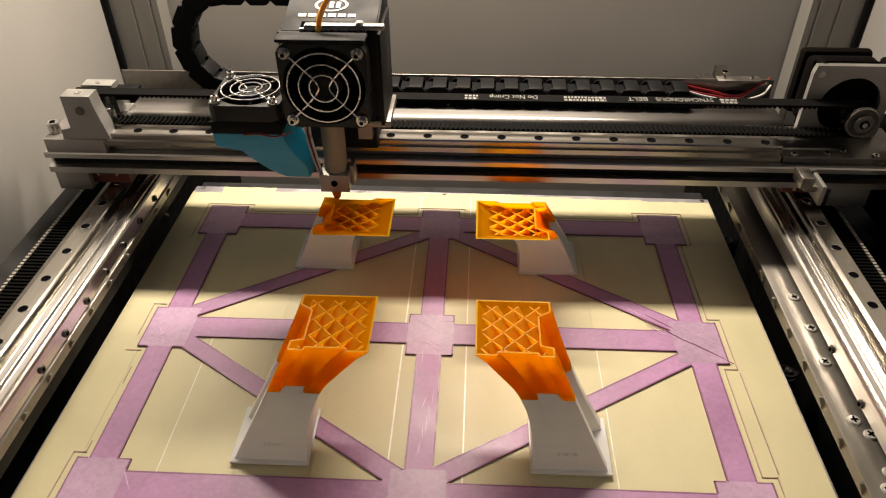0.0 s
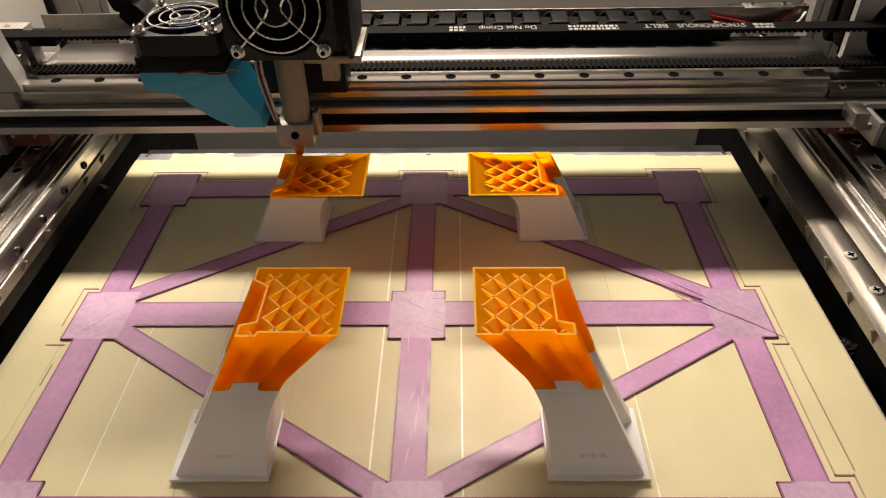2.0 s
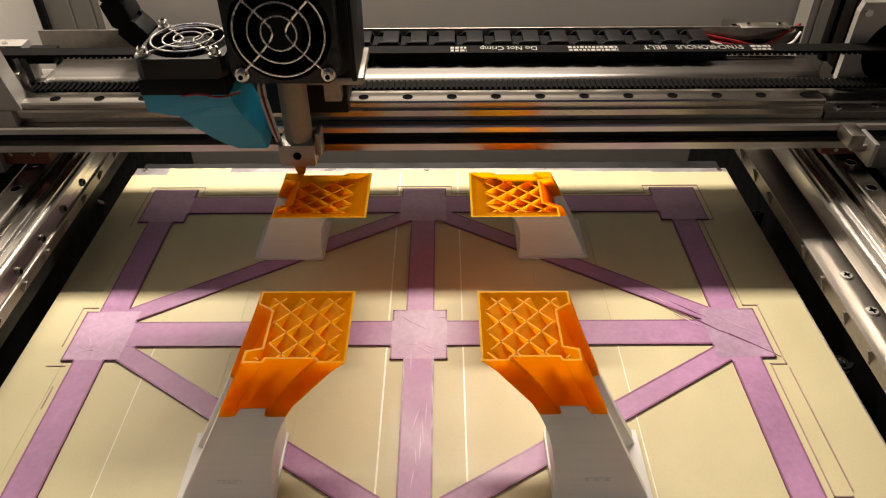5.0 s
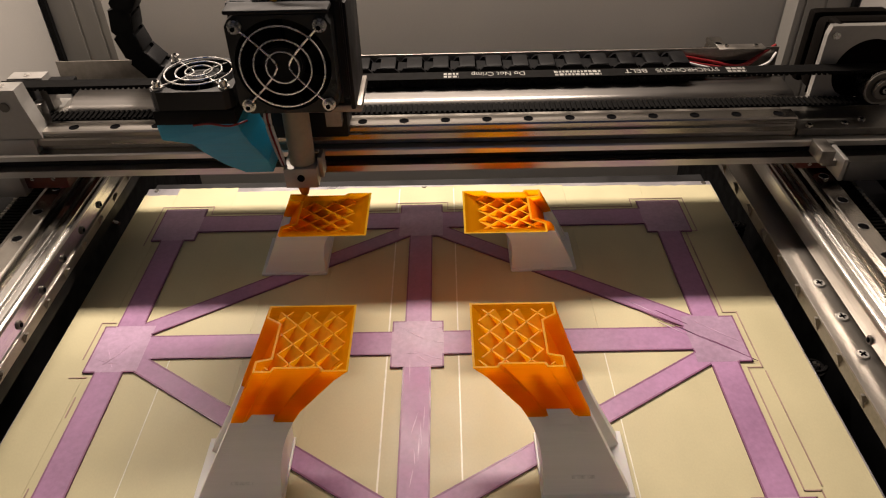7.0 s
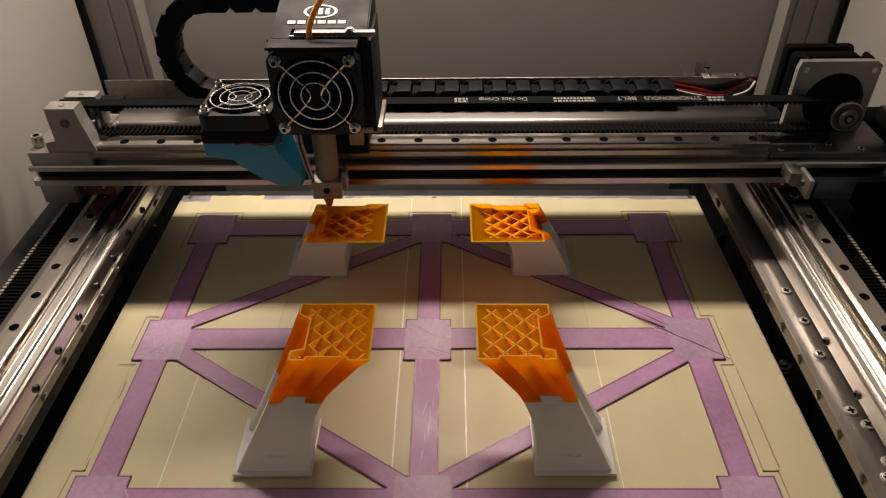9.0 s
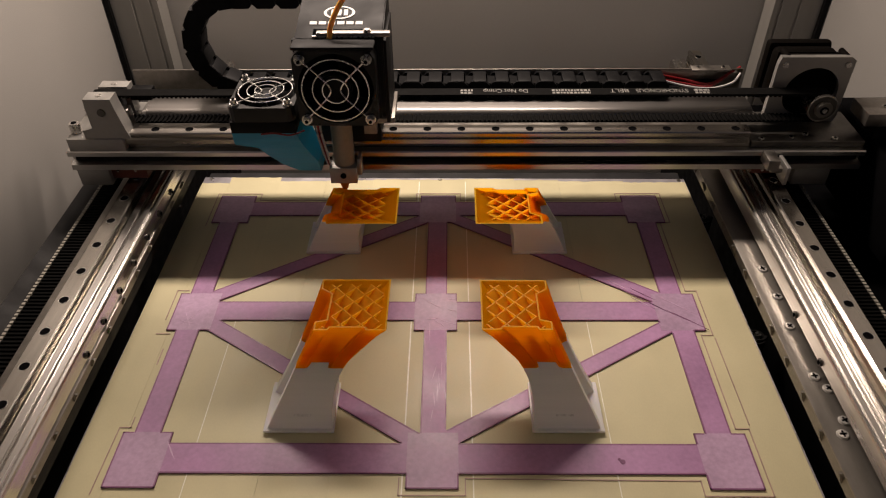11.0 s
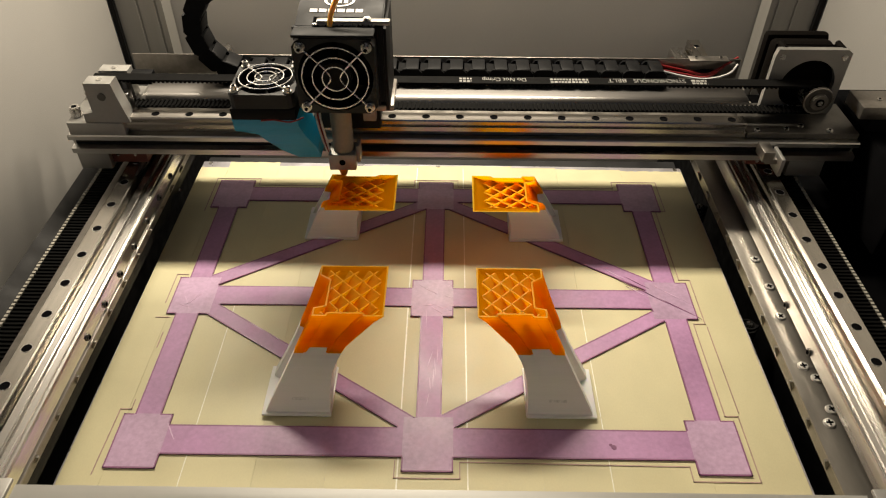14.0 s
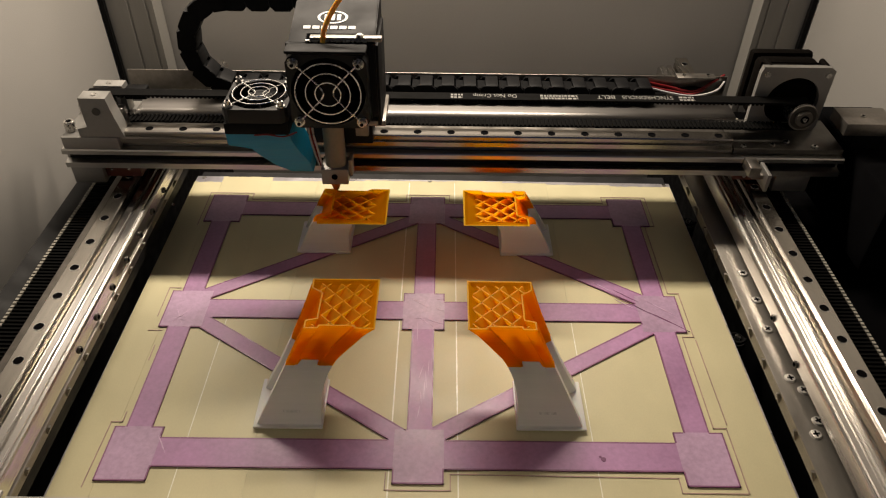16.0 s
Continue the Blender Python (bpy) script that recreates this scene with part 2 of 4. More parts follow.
def tube(bm, points, r, sides=8, close=False):
    """A round cord along smooth points."""
    pts = [Vector(p) for p in points]
    n = len(pts)
    rows = []
    up = Vector((0, 0, 1))
    for i, p in enumerate(pts):
        d = (pts[(i + 1) % n] - pts[i - 1]) if close else (pts[min(i + 1, n - 1)] - pts[max(i - 1, 0)])
        d.normalize()
        side = d.cross(up)
        if side.length < 0.1:
            side = d.cross(Vector((0, 1, 0)))
        side.normalize()
        top = side.cross(d)
        rows.append([bm.verts.new(p + r * (math.cos(a) * side + math.sin(a) * top)) for a in (2 * math.pi * k / sides for k in range(sides))])
    for i in range(n if close else n - 1):
        a, b = rows[i], rows[(i + 1) % n]
        for k in range(sides):
            bm.faces.new((a[k], a[(k + 1) % sides], b[(k + 1) % sides], b[k]))
    if not close:
        bm.faces.new(rows[0][::-1])
        bm.faces.new(rows[-1])
    return bm


def spline(points, steps=8):
    """Points along a smooth curve through the given ones."""
    pts = [Vector(p) for p in points]
    pts = [pts[0] * 2 - pts[1]] + pts + [pts[-1] * 2 - pts[-2]]
    out = []
    for i in range(1, len(pts) - 2):
        p0, p1, p2, p3 = pts[i - 1:i + 3]
        for s in range(steps):
            t = s / steps
            out.append(0.5 * ((2 * p1) + (p2 - p0) * t + (2 * p0 - 5 * p1 + 4 * p2 - p3) * t * t + (3 * p1 - p0 - 3 * p2 + p3) * t ** 3))
    out.append(pts[-2])
    return out


def mesh_of(name, bm, material, smooth=False):
    bmesh.ops.recalc_face_normals(bm, faces=bm.faces)
    me = bpy.data.meshes.new(name)
    bm.to_mesh(me)
    bm.free()
    me.materials.append(material)
    if smooth:
        for p in me.polygons:
            p.use_smooth = True
        me.set_sharp_from_angle(angle=radians(38))
    return me


def part(name, bm, material, parent=None, label="", smooth=True):
    """One mesh object, under a thing or under a part."""
    ob = new(name, mesh_of(name, bm, material, smooth))
    if parent:
        ob.parent = parent
        ob.matrix_parent_inverse = parent.matrix_world.inverted()
    if label:
        ob["label"] = label
    return ob


def thing(name, at, label, category, group="", kind=""):
    ob = new(name)
    ob.empty_display_size = 0.01
    ob.location = at
    bpy.context.view_layer.update()
    return tagged(ob, label, category, group, kind)


def piece(name, mesh, parent, m=None):
    ob = new(name, mesh)
    ob.parent = parent
    ob.matrix_parent_inverse = parent.matrix_world.inverted()
    if m is not None:
        ob.matrix_basis = m
    return ob


def B(*a, **k):
    return box(bmesh.new(), *a, **k)


def C(*a, **k):
    return cyl(bmesh.new(), *a, **k)


# ---- chamber ----
WL, WR, WB, WF, WT, W0 = -0.290, 0.338, 0.312, -0.20, 0.62, -0.16
for nm, bx, lb in (("wall_left", (WL - 0.01, WL, WF, WB, W0, WT), "smooth pale grey painted chamber side wall"),
                   ("wall_right", (WR, WR + 0.01, WF, WB, W0, WT), "smooth pale grey painted chamber side wall"),
                   ("wall_back", (WL - 0.01, WR + 0.01, WB, WB + 0.01, W0, WT), "smooth pale grey painted chamber back wall")):
    tagged(part(nm, B(*bx), M_WALL, smooth=False), lb, "wall", kind="structure")
tagged(part("ceiling", B(WL - 0.01, WR + 0.01, WF, WB + 0.01, WT, WT + 0.01), M_WALL, smooth=False), "pale grey painted chamber roof panel", "ceiling", kind="structure")
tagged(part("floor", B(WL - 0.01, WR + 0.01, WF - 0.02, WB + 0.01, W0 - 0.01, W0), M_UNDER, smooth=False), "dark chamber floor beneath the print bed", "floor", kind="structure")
tagged(part("trim", B(WL - 0.01, WR + 0.01, WF - 0.02, WF, 0.2892, WT + 0.01, bevel=0.002), M_BLUE_PAINT), "dark blue painted lintel over the front opening", "trim", kind="structure")


def corner_post(x_edge, sign):
    """Slotted profile in a rear corner, with the black gap beside the side wall."""
    p = thing("corner_post", (x_edge, WB, W0), "grey slotted aluminium profile standing in a rear chamber corner", "post", "rear corner posts")
    x = lambda u: x_edge + sign * u
    bm = bmesh.new()
    prof = [(0.0, 0), (0.018, 0), (0.0185, -0.0008), (0.0200, -0.0008), (0.0205, 0.0), (0.034, 0), (0.0345, -0.0010), (0.036, -0.0010), (0.0365, 0.0), (0.041, 0), (0.042, -0.018), (0.0, -0.018)]
    prism(bm, [(x(u), WB - 0.02 - v) for u, v in prof][::sign], "z", W0, WT)
    bmesh.ops.translate(bm, verts=bm.verts, vec=(0, 0, 0))
    part("profile", bm, M_POST, p, smooth=False)
    # black strip added where the gap by the wall lies dark
    part("gap_strip", B(min(x(-0.0040), x(-0.0003)), max(x(-0.0040), x(-0.0003)), WB - 0.024, WB - 0.004, W0, WT), M_BLACK, p, "black strip in place of the dark gap")
    return p


corner_post(WL + 0.0052, 1)
corner_post(WR - 0.0052, -1)

# ---- bed ----
bed = thing("print_bed", (0, 0, -0.012), "heated print bed covered with cream masking tape strips", "print bed")
part("plate", prism(bmesh.new(), [(-0.1872, -0.172), (0.1975, -0.172), (0.1968, 0.1528), (-0.1858, 0.1560)], "z", -0.004, -0.0004), M_PLATE, bed, "silver metal plate under the tape")
part("heater_frame", prism(bmesh.new(), [(-0.1862, -0.178), (0.1965, -0.178), (0.1960, 0.168), (-0.1850, 0.168)], "z", -0.012, -0.0045), M_BEDBLACK, bed, "black heater base")
seams = [-0.1860, -0.1640, -0.1240, -0.0870, -0.0500, -0.0133, 0.0230, 0.0617, 0.0967, 0.1480, 0.1964]
backs = [0.1475, 0.1552, 0.1500, 0.1512, 0.1520, 0.1522, 0.1528, 0.1512, 0.1492, 0.1478]
random.seed(4)
for i in range(len(seams) - 1):
    x0, x1 = seams[i], seams[i + 1] - 0.00008
    pts = [(x0, -0.1715), (x1, -0.1715)]
    n = 16
    for k in range(n + 1):
        pts.append((x1 + (x0 - x1) * k / n, backs[i] + (random.random() - 0.5) * 0.0010))
    part("tape_strip", prism(bmesh.new(), pts, "z", -0.0003, -0.00008 * (i % 2)), M_TAPE, bed, smooth=False)
for x, w in ((-0.0133, 0.0008), (0.0230, 0.0007), (-0.1240, 0.0005), (0.0967, 0.0005)):
    for ya, yb in ((-0.1700, -0.0062), (0.0112, 0.149)):
        if abs(x) < 0.05 or yb < 0.05:
            part("tape_overlap", B(x - w / 2, x + w / 2, ya, yb, -0.0002, 0.00015), M_TAPE_EDGE, bed, "pale overlap edge between tape strips")
for x, y in ((-0.1800, 0.1535), (0.1920, 0.1505), (0.003, 0.1520)):
    s = part("screw", C((x, y, -0.0002), "z", 0.0016, 0.0012, 12, bevel=0.0003), M_SCREW, bed, "small steel screw head")


def bed_spring(x, y):
    s = thing("bed_spring", (x, y, -0.04), "black coil levelling spring under the bed edge", "spring", "bed springs")
    pts = [(x + 0.005 * math.cos(a), y + 0.005 * math.sin(a), -0.034 + 0.022 * a / (12 * math.pi)) for a in (k * math.pi / 8 for k in range(96))]
    part("coil", tube(bmesh.new(), pts, 0.0011, 6), M_BLACK_SATIN, s)
    part("bolt", C((x, y, -0.026), "z", 0.002, 0.028, 10), M_SCREW, s)


for x, y in ((0.2075, -0.005), (-0.2075, -0.01), (0.2075, 0.12), (-0.2075, 0.12)):
    bed_spring(x, y)

# ---- violet printed frame lying on the bed ----
frame_print = thing("printed_grid", (0, 0, 0), "flat translucent violet printed grid with diagonals stuck on the tape", "printed grid")
T = 0.0009


SLABS = []


def slab(name, pts, h):
    SLABS.append(pts)
    bm = bmesh.new()
    prism(bm, pts, "z", 0.0001, h)
    ob = part(name, bm, M_PAD if name == "pad" else M_PURPLE, frame_print, smooth=False)
    # upright sides get a darker violet, their shade put into the colour
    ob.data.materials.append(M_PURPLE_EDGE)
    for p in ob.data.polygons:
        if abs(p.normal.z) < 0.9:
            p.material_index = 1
    return ob


COLS = ((-0.1653, -0.1382), (-0.0115, 0.0155), (0.1415, 0.1690))
ROWS = ((0.0948, 0.1288), (-0.0145, 0.0186), (-0.1243, -0.0906))
BAR_X = ((-0.1592, -0.1448), (-0.0050, 0.0091), (0.1477, 0.1618))
BAR_Y = ((0.1035, 0.1203), (-0.0057, 0.0109), (-0.1157, -0.0974))
for a, b in COLS:
    for c, d in ROWS:
        slab("pad", [(a, c), (b, c), (b, d), (a, d)], 0.00093)
e = 0.0005
for y0, y1 in BAR_Y:
    for (_, xa), (xb, _) in zip(COLS, COLS[1:]):
        slab("cross_bar", [(xa - e, y0), (xb + e, y0), (xb + e, y1), (xa - e, y1)], T)
for x0, x1 in BAR_X:
    for (ya, _), (_, yb) in zip(ROWS, ROWS[1:]):
        slab("long_bar", [(x0, yb - e), (x1, yb - e), (x1, ya + e), (x0, ya + e)], T)


def strut(ax, ay, bx, by, w):
    d = Vector((bx - ax, by - ay)).normalized()
    n = Vector((-d.y, d.x)) * w / 2
    slab("diagonal", [(ax - n.x, ay - n.y), (bx - n.x, by - n.y), (bx + n.x, by + n.y), (ax + n.x, ay + n.y)], 0.00087)


strut(-0.150, 0.0113, -0.004, 0.1019, 0.0108)
strut(0.150, 0.0117, 0.006, 0.1052, 0.0108)
strut(-0.150, -0.0014, -0.002, -0.0994, 0.0104)
strut(0.154, -0.0060, 0.006, -0.0971, 0.0106)

# darker outer wall lines round the whole grid: kept where no other bar adjoins
def inside(p, poly):
    sign = 0
    for (ax, ay), (bx, by) in zip(poly, poly[1:] + poly[:1]):
        c = (bx - ax) * (p[1] - ay) - (by - ay) * (p[0] - ax)
        if c * sign < 0:
            return False
        sign = sign or c
    return True


bm = bmesh.new()
for k, poly in enumerate(SLABS):
    area = sum(a[0] * b[1] - b[0] * a[1] for a, b in zip(poly, poly[1:] + poly[:1]))
    for (ax, ay), (bx, by) in zip(poly, poly[1:] + poly[:1]):
        d = Vector((bx - ax, by - ay))
        length = d.length
        d.normalize()
        out = Vector((d.y, -d.x)) * (1 if area > 0 else -1)
        n = max(2, int(length / 0.0007))
        run = None
        for i in range(n + 1):
            q = Vector((ax, ay)) + d * (length * i / n)
            free = i < n and not any(inside(q + out * 0.0003, o) for j, o in enumerate(SLABS) if j != k)
            if free and run is None:
                run = q
            elif not free and run is not None:
                w = -out * 0.0008
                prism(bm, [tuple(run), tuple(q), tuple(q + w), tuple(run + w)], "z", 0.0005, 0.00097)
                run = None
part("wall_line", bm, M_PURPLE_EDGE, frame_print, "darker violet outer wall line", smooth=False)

# thin purge line round the violet frame
skirt = thing("purge_line", (0, 0, 0), "thin violet filament line outlining the printed grid on the tape", "purge line")
g = 0.0034


def line(points):
    bm = bmesh.new()
    for (ax, ay), (bx, by) in zip(points, points[1:]):
        d = Vector((bx - ax, by - ay))
        if d.length < 1e-6:
            continue
        d.normalize()
        n = Vector((-d.y, d.x)) * 0.00028
        e = d * 0.00028
        prism(bm, [(ax - n.x - e.x, ay - n.y - e.y), (bx - n.x + e.x, by - n.y + e.y), (bx + n.x + e.x, by + n.y + e.y), (ax + n.x - e.x, ay + n.y - e.y)], "z", 0.0001, 0.00035)
    return part("line", bm, M_SKIRT, skirt, smooth=False)


(LA, LB), (CA, CB), (RA, RB) = COLS
(RE0, RE1), (MI0, MI1), (FR0, FR1) = ROWS
line([(LA - g, RE0 - g), (LA - g, RE1 + g), (LB + g, RE1 + g), (LB + g, BAR_Y[0][1] + g), (CA - g, BAR_Y[0][1] + g), (CA - g, RE1 + g), (CB + g, RE1 + g), (CB + g, BAR_Y[0][1] + g),
      (RA - g, BAR_Y[0][1] + g), (RA - g, RE1 + g), (RB + g, RE1 + g), (RB + g, RE0 + 0.0010), (BAR_X[2][1] + g, RE0 + 0.0010), (BAR_X[2][1] + g, MI1 + g), (RB + g, MI1 + g), (RB + g, MI0 - g),
      (BAR_X[2][1] + g, MI0 - g), (BAR_X[2][1] + g, FR1 + g), (RB + g, FR1 + g), (RB + g, FR0 - g), (RA - g, FR0 - g), (RA - g, BAR_Y[2][0] - g), (CB + g, BAR_Y[2][0] - g * 0.7), (CB + g, FR0 - g), (CA - g, FR0 - g), (CA - g, BAR_Y[2][0] - g * 0.6)])
line([(LA - g - 0.001, FR0 - g), (LA - g, FR1 + g), (BAR_X[0][0] - g, FR1 + g), (BAR_X[0][0] - g, FR1 + 0.010)])
line([(LA - g - 0.002, MI0 - 0.0028), (LA + 0.003, MI0 - 0.0028)])
line([(LA - g, MI0 + 0.010), (LA - g, MI1 + g), (LA + 0.004, MI1 + g)])
line([(BAR_X[0][0] - g, -0.042), (BAR_X[0][0] - g, -0.030)])
line([(RB + g + 0.0006, MI0 - 0.006), (RB + g + 0.0010, FR1 + 0.006)])


# ---- printed legs ----
def lerp(a, b, t):
    return a + (b - a) * t


U_SECTION = [(0, 0), (0.28, 0), (0.30, 0.05), (0.78, 0.05), (0.80, 0), (1, 0), (1, 0.16), (0.84, 0.20), (0.84, 0.70), (1, 0.80), (1, 1), (0, 1)]


def printed_leg(sx, x_in0, x_in1, x_out0, x_out1, yf0, yf1, yb0, yb1, label, z_split=0.0355, recess=0.0006):
    """A hollow leg that leans in: sx is the side, in/out the edges towards and away from the middle, f the broad notched face, b the plain one."""
    H = 0.0555
    leg = thing("printed_pillar", (sx * (x_in0 + x_out0) / 2, (yf0 + yb0) / 2, 0), label, "printed part", "printed pillars")

    def at(u, v, z):
        t = z / 0.055
        if 0 < v < 0.1:
            v = v * min(1, max(0, t - 0.25) / 0.75) ** 1.5
        xi = lerp(x_in0, x_in1, t ** 3.2)
        xo = lerp(x_out0, x_out1, t)
        return Vector((sx * lerp(xi, xo, u), lerp(lerp(yf0, yf1, t), lerp(yb0, yb1, t ** 3.2), v), z))

    def loft(zs, inset=0.0, cap_low=True, cap_high=True):
        bm = bmesh.new()
        rows = []
        for z in zs:
            rows.append([bm.verts.new(at(*uv, z)) for uv in U_SECTION])
        n = len(U_SECTION)
        for a, b in zip(rows, rows[1:]):
            for i in range(n):
                bm.faces.new((a[i], a[(i + 1) % n], b[(i + 1) % n], b[i]))
        if cap_low:
            bm.faces.new(rows[0][::-1])
        if cap_high:
            bm.faces.new(rows[-1])
        return bm, rows

    n = 10
    bm, _ = loft([z_split * k / n for k in range(n + 1)])
    part("white_section", bm, M_WHITE, leg, "matt white lower half")
    zs = [lerp(z_split, H, k / n) for k in range(n + 1)]
    bm, rows = loft(zs, cap_high=False)
    # open top: rim, inner wall and inner floor
    c = Vector((0.46, 0.5))
    inner_uv = []
    w = 0.024
    m = len(U_SECTION)
    for i in range(m):
        p, q, r = (Vector(U_SECTION[(i + k - 1) % m]) for k in range(3))
        d1, d2 = (q - p).normalized(), (r - q).normalized()
        n1, n2 = Vector((-d1.y, d1.x)), Vector((-d2.y, d2.x))
        b = (n1 + n2)
        b = b / max(0.5, b.length_squared) * 2
        inner_uv.append(q + b * w)
    floor_z = z_split + 0.0020
    wall_z = H - recess - 0.0105
    inn_t = [bm.verts.new(at(u.x, u.y, H)) for u in inner_uv]
    inn_b = [bm.verts.new(at(u.x, u.y, floor_z)) for u in inner_uv]
    top = rows[-1]
    for i in range(m):
        k = (i + 1) % m
        bm.faces.new((top[i], top[k], inn_t[k], inn_t[i]))
        bm.faces.new((inn_t[i], inn_t[k], inn_b[k], inn_b[i]))
    bm.faces.new(inn_b)
    sec = part("orange_section", bm, M_ORANGE, leg, "glossy orange upper half, open at the top")
    # rim tops borrow the paler infill orange, so they look brightly lit
    sec.data.materials.append(M_INFILL)
    for p in sec.data.polygons:
        if p.normal.z > 0.9 and p.center.z > H - 0.0004:
            p.material_index = 1
    # crossing infill walls
    half = 0.012
    for s in (1, -1):
        for k in range(-4, 9):
            c0 = k * 0.295 + (0.08 if s > 0 else -0.02)
            pts = []
            lo, hi = 0.038, 0.962
            for v in [lo + (hi - lo) * j / 24 for j in range(25)]:
                u = c0 + s * (v - 0.5) * 1.0 + (0.0 if s > 0 else 0.0)
                umax = 0.80 if 0.14 < v < 0.80 else 0.95
                if 0.03 < u < umax and not (v < 0.09 and 0.27 < u < 0.83):
                    pts.append((u, v))
            if len(pts) < 2:
                continue
            (ua, va), (ub, vb) = pts[0], pts[-1]
            bm = bmesh.new()
            quads = []
            for z in (wall_z, H - recess):
                for u, v in ((ua - half, va), (ub - half, vb), (ub + half, vb), (ua + half, va)):
                    quads.append(bm.verts.new(at(u, v, z)))
            a, b = quads[:4], quads[4:]
            bm.faces.new(b)
            for i in range(4):
                bm.faces.new((a[i], a[(i + 1) % 4], b[(i + 1) % 4], b[i]))
            part("infill_wall", bm, M_INFILL, leg, smooth=False)
    # white tab that rises into the orange on the broad face
    bm = bmesh.new()
    off = -0.0003 if yf0 < yb0 else 0.0003
    lo = [at(u, 0.05, z_split - 0.001) for u in (0.32, 0.76)]
    hi = [at(u, 0.05, z_split + 0.0028) for u in (0.72, 0.36)]
    f = [bm.verts.new(p + Vector((0, off, 0))) for p in lo + hi]
    bk = [bm.verts.new(p - Vector((0, off * 3, 0))) for p in lo + hi]
    bm.faces.new(f)
    bm.faces.new(bk[::-1])
    for i in range(4):
        bm.faces.new((f[i], bk[i], bk[(i + 1) % 4], f[(i + 1) % 4]))
    part("tab", bm, M_WHITE, leg)
    if yf0 < yb0:
        bm = bmesh.new()
        q = [at(u, 0.05, z) + Vector((0, -0.0002, 0)) for u, z in ((0.36, 0.0095), (0.66, 0.0095), (0.66, 0.0108), (0.36, 0.0108))]
        f = [bm.verts.new(p) for p in q]
        bk = [bm.verts.new(p + Vector((0, 0.0008, 0))) for p in q]
        bm.faces.new(f)
        for i in range(4):
            bm.faces.new((f[i], bk[i], bk[(i + 1) % 4], f[(i + 1) % 4]))
        part("mark", bm, M_LABEL, leg, "faint grey imprint")
    bm = bmesh.new()
    e = 0.0008
    xa, xb = sorted((sx * (x_in0 - e), sx * (x_out0 + e)))
    ya, yb = sorted((yf0 - e * (1 if yf0 < yb0 else -1), yb0 + e * (1 if yf0 < yb0 else -1)))
    box(bm, xa, xb, ya, yb, 0.0010, 0.0026, bevel=0.0004)
    part("brim", bm, M_WHITE, leg)
    return leg


LEG = "white and orange printed pillar, open infill top, on the bed"
printed_leg(-1, 0.0520, 0.0225, 0.0887, 0.0598, -0.0905, -0.0675, -0.0580, -0.0290, LEG, recess=0.0010)
printed_leg(1, 0.0562, 0.0283, 0.0934, 0.0645, -0.0900, -0.0670, -0.0575, -0.0295, LEG, recess=0.0010)
printed_leg(-1, 0.0522, 0.0225, 0.0885, 0.0650, 0.0930, 0.0610, 0.0595, 0.0235, "white and orange printed pillar under the print nozzle", recess=0.0042)
printed_leg(1, 0.0553, 0.0275, 0.0915, 0.0680, 0.0930, 0.0610, 0.0595, 0.0235, LEG, recess=0.0042)


# ---- side axes ----
def socket_screw(parent, at, axis="z", r=0.0028, h=0.002, name="bolt"):
    d = Vector({"x": (1, 0, 0), "y": (0, 1, 0), "z": (0, 0, 1)}[axis])
    s = part(name, C(at, axis, r, h, 16, bevel=r * 0.12), M_SCREW, parent, "steel socket bolt")
    sgn = -1 if axis == "y" else 1
    part("socket", C(tuple(Vector(at) + d * sgn * (h / 2 + 0.0001)), axis, r * 0.5, 0.0004, 6), M_DARK, s)
    return s


def cross_screw(parent, x, y, z, r=0.0032):
    s = part("screw", C((x, y, z), "z", r, 0.0012, 20, r2=r * 0.8), M_HEAD, parent, "pan-head cross screw")
    bm = bmesh.new()
    a = random.random()
    for k in range(2):
        b2 = bmesh.new()
        box(b2, -r * 0.55, r * 0.55, -r * 0.13, r * 0.13, -0.0002, 0.0003)
        bmesh.ops.transform(b2, matrix=Matrix.Translation((x, y, z + 0.0006)) @ Matrix.Rotation(a + k * math.pi / 2, 4, "Z"), verts=b2.verts)
        me = bpy.data.meshes.new("tmp")
        b2.to_mesh(me)
        b2.free()
        bm.from_mesh(me)
        bpy.data.meshes.remove(me)
    part("slot", bm, M_DARK, s)
    return s


Y0, Y1 = -0.158, 0.285


def y_rail(xc, ztop, y_first, y_start, pitch):
    r = thing("linear_rail", (xc, 0, ztop - 0.01), "ground steel linear rail with counterbored bolt holes", "linear rail", "side rails")
    bm = bmesh.new()
    h = 0.0055
    prism(bm, [(xc - h, ztop - 0.0095), (xc + h, ztop - 0.0095), (xc + h, ztop - 0.006), (xc + h - 0.0008, ztop - 0.0045), (xc + h, ztop - 0.003), (xc + h, ztop - 0.0006), (xc + h - 0.0006, ztop), (xc - h + 0.0006, ztop), (xc - h, ztop - 0.0006), (xc - h, ztop - 0.003), (xc - h + 0.0008, ztop - 0.0045), (xc - h, ztop - 0.006)], "y", y_start, Y1)
    part("rail", bm, M_STEEL_Y, r, smooth=False)
    y = y_first
    while y < Y1 - 0.01:
        if y > y_start + 0.004:
            part("bolt_hole", C((xc, y, ztop - 0.0004), "z", 0.0028, 0.0010, 20), M_DARK, r, "dark counterbored hole")
            rim = part("hole_rim", ring(bmesh.new(), (xc, y, ztop), "z", 0.0028, 0.00022, 24, 6), M_SCREW, r)
        y += pitch
    return r


